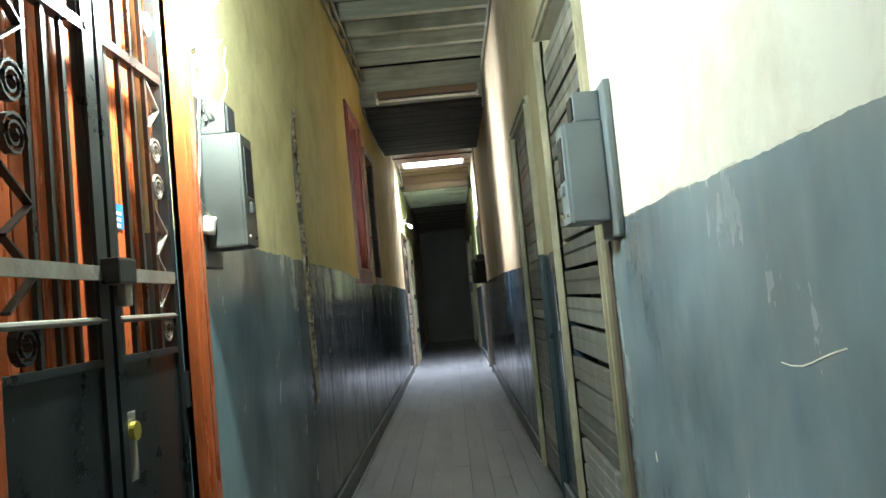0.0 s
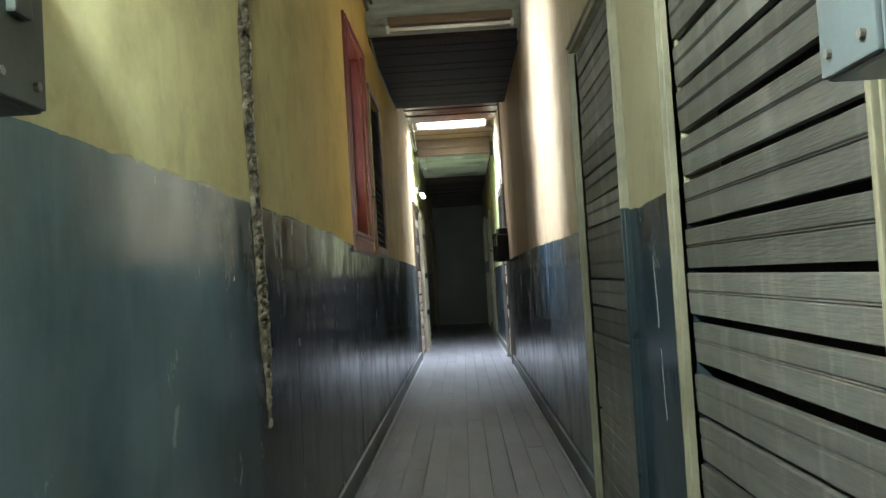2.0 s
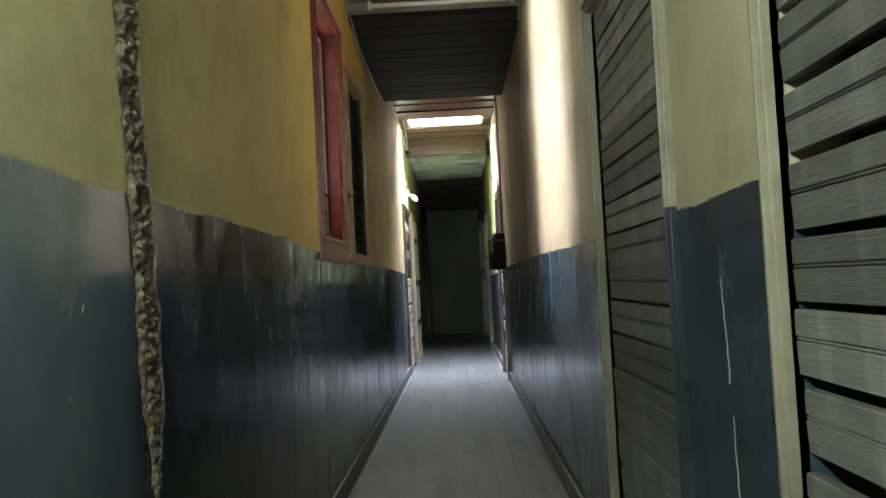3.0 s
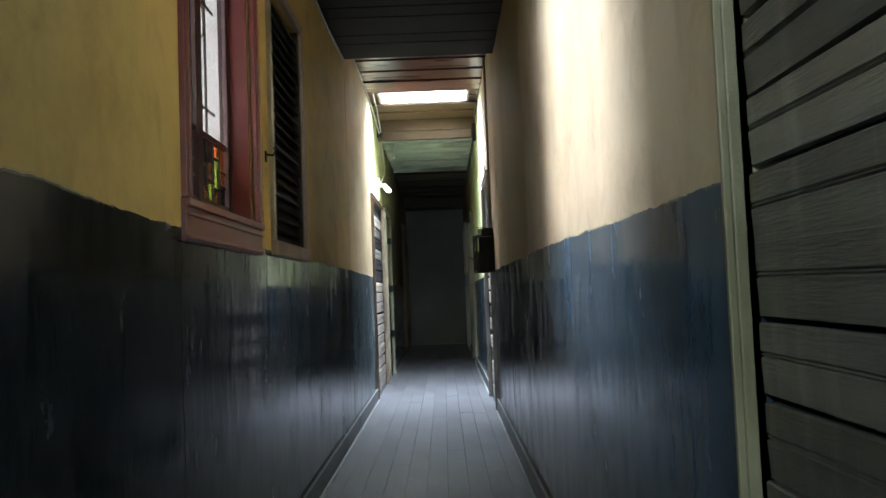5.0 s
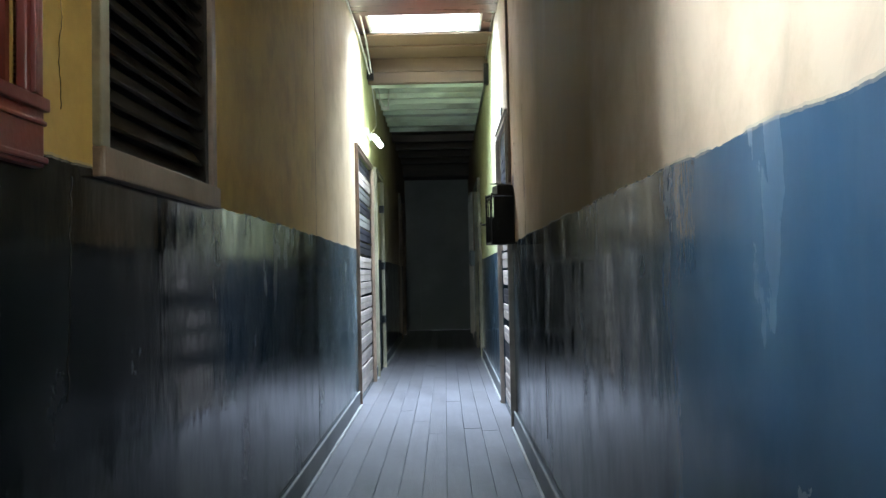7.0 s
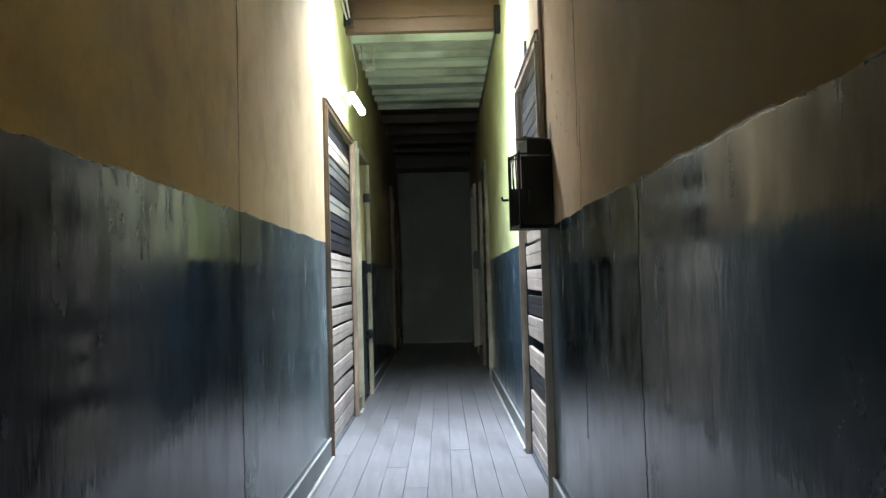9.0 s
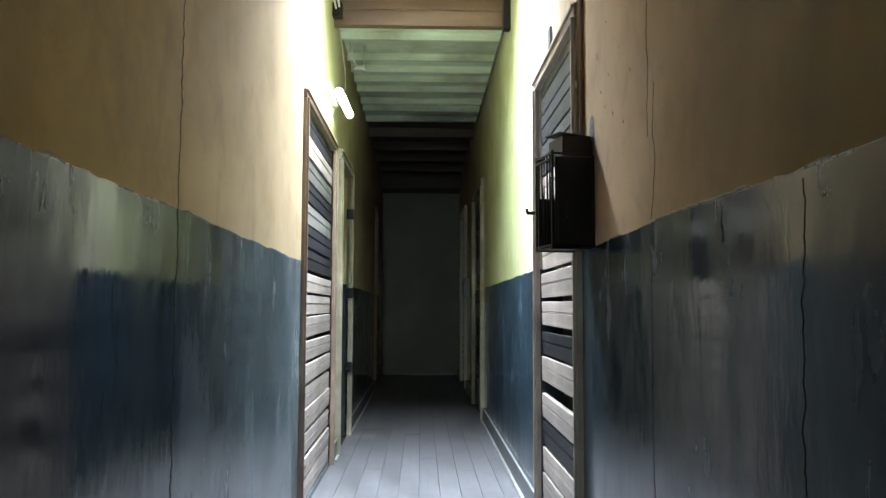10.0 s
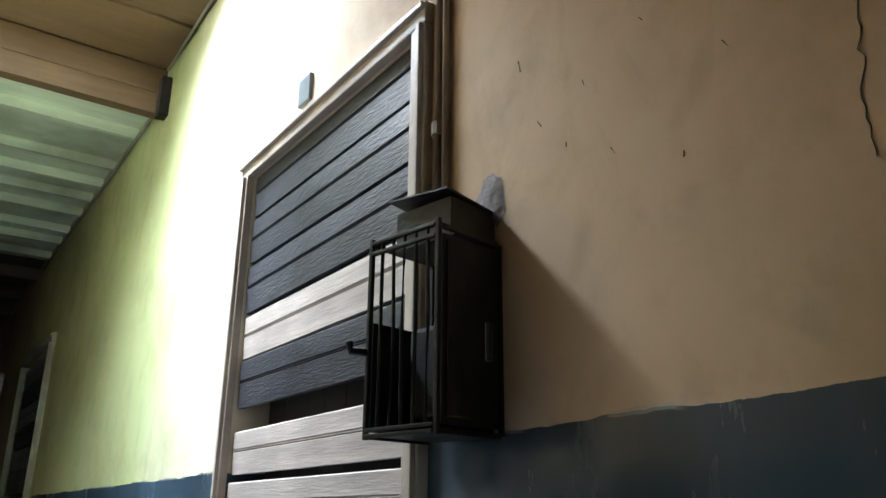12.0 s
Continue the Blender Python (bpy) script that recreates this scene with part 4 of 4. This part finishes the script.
hook = thing("lamp_bracket", (L, 15.7, 3.28), "white metal lamp bracket with an empty disc holder", "bracket")
bm = bmesh.new()
rod(bm, [(L + 0.06, 15.62, 3.28), (L + 0.07, 15.64, 3.16), (L + 0.11, 15.66, 3.09), (L + 0.16, 15.68, 3.09), (L + 0.17, 15.69, 3.28)], 0.008)
part("stem", bm, M_CABLE, hook, smooth=True)
bm = bmesh.new()
rod(bm, [(L + 0.13, 15.67, 3.06), (L + 0.13, 15.67, 3.085)], 0.045, 16)
part("disc", bm, M_WHITE, hook)

# unlit strip light on the beam
strip = thing("strip_light", (0, 8.6, 3.22), "unlit fluorescent strip on a tan wooden batten under the beam", "lamp")
part("batten", B(-0.52, 0.50, 8.54, 8.62, 3.255, 3.325, bevel=0.006), M_FASCIA, strip)
bm = bmesh.new()
rod(bm, [(-0.53, 8.565, 3.225), (0.49, 8.565, 3.225)], 0.016, 12)
part("tube", bm, M_TUBE_OFF, strip, "unlit white tube", smooth=True)
for xx in (-0.535, 0.485):
    part("end_socket", B(xx, xx + 0.025, 8.55, 8.60, 3.20, 3.256, bevel=0.003), M_WHITE, strip)
part("ballast", B(-0.665, -0.545, 8.55, 8.62, 3.27, 3.32, bevel=0.004), M_STEEL, strip)

# ---- windows ----


def tinted(name, colour):
    m = bpy.data.materials.new(name)
    m.use_nodes = True
    p = m.node_tree.nodes["Principled BSDF"]
    p.inputs["Base Color"].default_value = (*colour, 1)
    p.inputs["Transmission Weight"].default_value, p.inputs["Roughness"].default_value, p.inputs["IOR"].default_value = 1.0, 0.12, 1.2
    return m


# tints stand in for coloured things and dark shapes beyond the window
T_ORANGE, T_YELLOW, T_GREEN, T_BROWN, T_DARK = [tinted("outside_tint_" + nm, c) for nm, c in (("orange", (0.55, 0.14, 0.02)), ("yellow", (0.7, 0.42, 0.06)), ("green", (0.22, 0.30, 0.03)), ("brown", (0.12, 0.04, 0.015)), ("dark", (0.012, 0.012, 0.01)))]
PANE_TINTS = ((T_BROWN, T_DARK, T_DARK, T_ORANGE, T_DARK, T_DARK, T_BROWN), (T_ORANGE, T_YELLOW, T_DARK, T_GREEN, T_DARK, T_ORANGE, T_BROWN))
w = thing("window_1", (L, WIN[0], WIN[2]), "deep red-painted window with a barred inner sash", "window", kind="structure")
y0, y1, z0, z1 = WIN
for nm, a, c, e, f in (("frame_side", y0 - 0.045, y0, z0, z1), ("frame_side", y1, y1 + 0.06, z0, z1), ("frame_head", y0 - 0.045, y1 + 0.06, z1, z1 + 0.05)):
    bm = B(L - 0.01, L + 0.02, a, c, e, f, bevel=0.004)
    box(bm, L + 0.018, L + 0.03, a + 0.012, a + 0.024 if f - e > 0.2 else c - 0.012, e + (0.0 if f - e > 0.2 else 0.015), f if f - e > 0.2 else f - 0.02, bevel=0.002)
    part(nm, bm, M_RED, w)
bm = B(L - 0.01, L + 0.018, y0 - 0.05, y1 + 0.065, z0 - 0.135, z0, bevel=0.004)
for zz, dx, hh in ((z0 - 0.128, 0.026, 0.014), (z0 - 0.055, 0.024, 0.010), (z0 - 0.028, 0.030, 0.026)):
    box(bm, L + 0.01, L + dx, y0 - 0.052, y1 + 0.067, zz, zz + hh, bevel=0.004)
part("sill", bm, M_RED, w)
part("reveal", B(L - 0.126, L - 0.012, y0 + 0.001, y0 + 0.015, z0, z1), M_RED, w)
part("reveal", B(L - 0.126, L - 0.012, y1 - 0.015, y1 - 0.001, z0, z1), M_RED, w)
part("reveal", B(L - 0.126, L - 0.012, y0 + 0.015, y1 - 0.015, z1 - 0.014, z1 - 0.001), M_RED, w)
part("sill_board", B(L - 0.126, L - 0.012, y0 + 0.015, y1 - 0.015, z0 + 0.001, z0 + 0.014), M_RED, w)
part("outer_reveal", B(L - 0.258, L - 0.128, y1 - 0.015, y1 - 0.001, z0, z1), M_PATIO, w, "whitewashed outer reveal")
xs = L - 0.105
for a in (y0 + 0.016, (y0 + y1) / 2 - 0.035, y1 - 0.066):
    part("stile", B(xs - 0.02, xs + 0.02, a, a + (0.05 if a != (y0 + y1) / 2 - 0.035 else 0.07), z0 + 0.015, z1 - 0.015, bevel=0.004), M_SASH, w)
for a, c in ((y0 + 0.068, (y0 + y1) / 2 - 0.037), ((y0 + y1) / 2 + 0.037, y1 - 0.068)):
    part("pane", B(xs - 0.003, xs + 0.003, a, c, z0 + 0.322, z1 - 0.06), M_GLASS, w).visible_shadow = False
    part("glazing_rail", B(xs - 0.012, xs + 0.012, a, c, z0 + 0.30, z0 + 0.32), M_SASH, w)
    # small tinted panes and bars added to stand in for coloured things outside
    tints = PANE_TINTS[0 if a < y0 + 0.2 else 1]
    for i in range(4):
        ya, yb = a + (c - a) * i / 4, a + (c - a) * (i + 1) / 4
        zs = (z0 + 0.06, z0 + 0.12 + 0.02 * (i % 2), z0 + 0.20 + 0.02 * (i % 3), z0 + 0.30)
        for q in range(3):
            part("stand_in_pane", B(xs - 0.002, xs + 0.002, ya + 0.004, yb - 0.004, zs[q] + 0.004, zs[q + 1] - 0.004), tints[(i * 3 + q * 2 + i * q) % len(tints)], w).visible_shadow = False
            part("stand_in_came", B(xs - 0.006, xs + 0.006, ya, yb, zs[q + 1] - 0.005, zs[q + 1] + 0.005), M_BLACK, w)
        if i:
            part("stand_in_came", B(xs - 0.0065, xs + 0.0065, ya - 0.006, ya + 0.006, z0 + 0.06, z0 + 0.30), M_BLACK, w)
    part("sash_rail", B(xs - 0.018, xs + 0.018, a, c, z0 + 0.015, z0 + 0.06), M_SASH, w)
    part("sash_rail", B(xs - 0.018, xs + 0.018, a, c, z1 - 0.06, z1 - 0.015), M_SASH, w)
    for k in range(1, 3):
        bm = bmesh.new()
        yy = a + (c - a) * k / 3
        rod(bm, [(xs - 0.04, yy, z0 + 0.03), (xs - 0.04, yy, z1 - 0.03)], 0.006)
        part("grille_bar", bm, M_BLACK, w)
    for zz in (1.95, 2.38):
        bm = bmesh.new()
        rod(bm, [(xs - 0.04, a, zz), (xs - 0.04, c, zz)], 0.006)
        part("grille_bar", bm, M_BLACK, w)
    bm = bmesh.new()
    rod(bm, [(xs - 0.04, (a + c) / 2 + 0.05 * math.cos(q), 2.30 + 0.07 * math.sin(q)) for q in [2 * math.pi * k / 20 for k in range(21)]], 0.005)
    part("grille_ring", bm, M_BLACK, w)

w = thing("window_2", (L, SHUT[0], SHUT[2]), "shuttered window with dark louvres in a dull tan frame", "window", kind="structure")
y0, y1, z0, z1 = SHUT
for nm, a, c, e, f in (("frame_side", y0 - 0.05, y0, z0, z1), ("frame_side", y1, y1 + 0.045, z0, z1), ("frame_head", y0 - 0.05, y1 + 0.045, z1, z1 + 0.05), ("sill", y0 - 0.05, y1 + 0.05, z0 - 0.07, z0)):
    part(nm, B(L - 0.01, L + (0.02 if nm != "sill" else 0.03), a, c, e, f, bevel=0.005), M_CASING_B if nm != "frame_side" or a > y0 else M_CASING, w)
part("back_board", B(L - 0.1, L - 0.06, y0, y1, z0, z1), M_BACK, w)
for a in (y0 + 0.001, y1 - 0.026):
    part("shutter_stile", B(L - 0.058, L + 0.004, a, a + 0.025, z0 + 0.001, z1 - 0.001, bevel=0.002), M_CASING_D, w)
me = None
for k in range(21):
    if me is None:
        bm = B(-0.005, 0.005, 0.028, y1 - y0 - 0.028, -0.034, 0.034, bevel=0.002)
        bmesh.ops.rotate(bm, verts=bm.verts, cent=(0, 0, 0), matrix=Euler((0, radians(-38), 0)).to_matrix())
        me = bpy.data.meshes.new("louvre")
        bm.to_mesh(me)
        bm.free()
        me.materials.append(M_LOUVRE)
    ob = new("louvre", me)
    ob.parent = w
    ob.matrix_parent_inverse = Matrix.Translation((-L, -y0, -z0))
    ob.matrix_basis = Matrix.Translation((L - 0.028, y0, z0 + 0.03 + k * 0.0585))

hook_w = thing("wall_hook", (L, 8.30, 1.83), "small dark iron hook screwed into the window post", "hook")
part("plate", B(L, L + 0.006, 8.285, 8.315, 1.80, 1.85, bevel=0.002), M_CAGE, hook_w)
bm = bmesh.new()
rod(bm, [(L + 0.004, 8.30, 1.835), (L + 0.035, 8.30, 1.83), (L + 0.045, 8.298, 1.845), (L + 0.04, 8.297, 1.865)], 0.005)
part("bent_pin", bm, M_CAGE, hook_w)

# yard outside the red window
structure("yard_wall", B(-4.3, -4.2, 4.0, 12.5, -0.2, 4.2), M_PATIO, "whitewashed wall across the yard outside the window", "wall")
structure("yard_ground", B(-4.2, L - 0.27, 4.0, 12.5, -0.2, -0.05), M_PATIO, "pale concrete yard outside the window", "ground")
structure("yard_backwall", B(-4.3, L - 0.27, 12.5, 12.6, -0.2, 4.6), M_PATIO, "whitewashed yard wall", "wall")
structure("yard_frontwall", B(-4.3, L - 0.27, 3.9, 4.0, -0.2, 3.2), M_PATIO, "whitewashed yard wall", "wall")

# ---- plaster damage ----
random.seed(4)
bm = bmesh.new()
edge = bmesh.new()
prev = pe = None
N, C = 130, 8
drift = [0.0, 0.0]
for k in range(N + 1):
    z = 0.70 + (2.26 - 0.70) * k / N
    c = 4.79 + 0.05 * math.sin(z * 2.1) + (0.06 if z > 1.9 else 0) * (z - 1.9) / 0.36
    wd = 0.066 * min(1, (z - 0.69) * 3) * (1 if z < 2.1 else max(0.25, 1 - (z - 2.1) * 5))
    drift = [0.8 * d + random.uniform(-0.007, 0.007) for d in drift]
    ya, yb = c - wd + drift[0], c + wd * 0.9 + drift[1]
    row = []
    for i in range(C + 1):
        f = i / C
        rise = 0.002 if i in (0, C) else random.choice((0.004, 0.007, 0.010, 0.016, 0.003))
        row.append(bm.verts.new((L + rise, ya + (yb - ya) * f + (random.uniform(-0.004, 0.004) if 0 < i < C else 0), z + random.uniform(-0.004, 0.004))))
    if prev:
        for i in range(C):
            bm.faces.new((prev[i], prev[i + 1], row[i + 1], row[i]))
    prev = row
    if z < 2.0:
        e0 = yb + 0.001
        w1 = random.uniform(0.004, 0.013)
        cur = [edge.verts.new(p) for p in ((L + 0.001, e0, z), (L + 0.007, e0 + w1 * 0.4, z), (L + 0.001, e0 + w1, z))]
        if pe:
            for i in range(2):
                edge.faces.new((pe[i], pe[i + 1], cur[i + 1], cur[i]))
        pe = cur
scar = tagged(finish("plaster_scar", bm, M_PLASTER), "rough grey-tan strip where the plaster has broken away", "wall damage", kind="structure")
part("broken_edge", edge, M_CABLE, scar, "pale broken edge of the plaster skim")


def crack(x, side, ends, w):
    """A jagged split in the plaster through the given (y, z), a hair wide."""
    pts, walkoff = [], 0.0
    for (ya, za), (yb, zb) in zip(ends, ends[1:]):
        n = max(2, int(abs(zb - za) / 0.012))
        for k in range(n):
            f = k / n
            walkoff = 0.55 * walkoff + random.uniform(-0.006, 0.006)
            pts.append((ya + (yb - ya) * f + walkoff, za + (zb - za) * f))
    bm = bmesh.new()
    pr = None
    for y, z in pts:
        a = w * random.uniform(0.05, 0.6)
        q = [bm.verts.new((x + side * 0.0012, y - a, z)), bm.verts.new((x + side * 0.0012, y + a * random.uniform(0.3, 1), z)), bm.verts.new((x - side * 0.006, y, z))]
        if pr:
            for i in range(3):
                bm.faces.new((pr[i], pr[(i + 1) % 3], q[(i + 1) % 3], q[i]))
        pr = q
    return tagged(finish("wall_crack", bm, M_CRACK), "thin dark crack running down the plaster", "wall damage", kind="structure")


crack(R, -1, ((11.457, 1.375), (11.433, 1.458), (11.416, 1.526), (11.416, 1.575), (11.435, 1.615), (11.414, 1.711), (11.42, 1.76)), 0.0026)
crack(R, -1, ((11.471, 1.61), (11.474, 1.738), (11.47, 1.869), (11.48, 2.2)), 0.002)
crack(R, -1, ((11.46, 1.30), (11.462, 1.372)), 0.006)
crack(R, -1, ((11.463, 0.5), (11.47, 0.9), (11.46, 1.30)), 0.002)
crack(R, -1, ((10.95, 1.27), (10.955, 1.33), (10.94, 1.345)), 0.007)
crack(R, -1, ((10.60, 0.3), (10.62, 0.9), (10.6, 1.36)), 0.0015)
crack(L, 1, ((11.42, 0.14), (11.41, 1.4), (11.43, 3.1)), 0.005)
crack(L, 1, ((5.35, 0.2), (5.36, 1.38)), 0.002)
crack(L, 1, ((7.12, 0.14), (7.12, 1.36)), 0.004)
crack(L, 1, ((8.25, 0.9), (8.27, 1.38)), 0.003)
crack(L, 1, ((8.22, 1.5), (8.24, 1.9), (8.21, 2.7)), 0.003)



def scratch(x, side, pts, w):
    """A pale scrape in the dado's paint."""
    bm = bmesh.new()
    ribbon(bm, [(x + side * 0.0008, y + random.uniform(-0.003, 0.003), z) for y, z in pts], (0, 0.7, 0.7), w, (1, 0, 0), 0.001)
    return tagged(finish("paint_scratch", bm, M_FASC_W), "pale scratch in the dark dado paint", "wall damage", kind="structure")


scratch(R, -1, [(2.0 - 0.037 * k, 1.03 + 0.001 * k * k - 0.004 * math.sin(k)) for k in range(7)], 0.003)
scratch(R, -1, [(4.722 - 0.0011 * k + random.uniform(-0.004, 0.004), 1.19 - 0.014 * k) for k in range(17)], 0.0028)
scratch(R, -1, [(4.70 - 0.0012 * k + random.uniform(-0.002, 0.002), 0.90 - 0.02 * k) for k in range(12)], 0.0016)
scratch(R, -1, [(2.93, 0.70), (2.925, 0.68)], 0.012)
scratch(L, 1, [(4.52, 1.2), (4.518, 1.19)], 0.01)

# small pale label plate above the boarded door
lab = thing("number_plate", (R, 13.1, 2.42), "small pale number plate above the boarded door", "plate")
part("plate", B(R - 0.012, R, 13.05, 13.13, 2.41, 2.50, bevel=0.002), M_BOX, lab)
fb = thing("fuse_box", (R, 19.6, 1.35), "small grey fuse box on the far wall", "fuse box")
part("body", B(R - 0.08, R, 19.5, 19.7, 1.25, 1.5, bevel=0.008), M_BOX, fb)
part("cover", B(R - 0.09, R - 0.081, 19.52, 19.68, 1.28, 1.47, bevel=0.004), M_BOX, fb)

# mortar smear above the caged meter
random.seed(12)
bm = bmesh.new()
mid = bm.verts.new((R - 0.008, 12.185, 1.785))
rim = [bm.verts.new((R - 0.001, 12.185 + 0.055 * random.uniform(0.7, 1.15) * math.cos(q), 1.785 + 0.06 * random.uniform(0.7, 1.15) * math.sin(q))) for q in [2 * math.pi * k / 18 for k in range(18)]]
inner = [bm.verts.new((R - random.uniform(0.005, 0.009), (v.co.y + mid.co.y) / 2, (v.co.z + mid.co.z) / 2)) for v in rim]
for k in range(18):
    bm.faces.new((rim[k], rim[(k + 1) % 18], inner[(k + 1) % 18], inner[k]))
    bm.faces.new((inner[k], inner[(k + 1) % 18], mid))
tagged(finish("mortar_smear", bm, M_PATCH, True), "rough grey mortar smear on the plaster above the meter", "wall damage", kind="structure")
# short pencil-thin knocks in the plaster beside the meter
for ya, za, ln in ((12.05, 1.90, 0.03), (11.98, 1.83, 0.02), (11.93, 1.93, 0.025), (11.88, 1.78, 0.03), (11.80, 1.98, 0.02), (11.74, 1.72, 0.02), (11.66, 1.86, 0.03), (12.10, 2.05, 0.04), (11.52, 2.03, 0.02), (11.95, 2.12, 0.02)):
    crack(R, -1, ((ya, za), (ya - ln * 0.6, za - ln)), 0.003)

# ---- floorboards ----
random.seed(21)
boards = {}
for i in range(10):
    x0 = L + i * (R - L) / 10
    y = BACK - random.uniform(0, 2.5)
    while y < END:
        ln = random.choice((2.4, 3.0, 3.6))
        a, c = max(y, BACK), min(y + ln, END)
        y += ln
        if c - a < 0.05:
            continue
        key = round(c - a, 3)
        if key not in boards:
            bm = B(0.0012, 0.1268, 0.001, c - a - 0.001, -0.022, 0.0, bevel=0.0012)
            me = bpy.data.meshes.new("floorboard")
            bm.to_mesh(me)
            bm.free()
            me.materials.append(M_FLOOR)
            boards[key] = me
        ob = new("floorboard", boards[key])
        ob.parent = floor
        ob.location = (x0, a, random.uniform(-0.0015, 0.0))
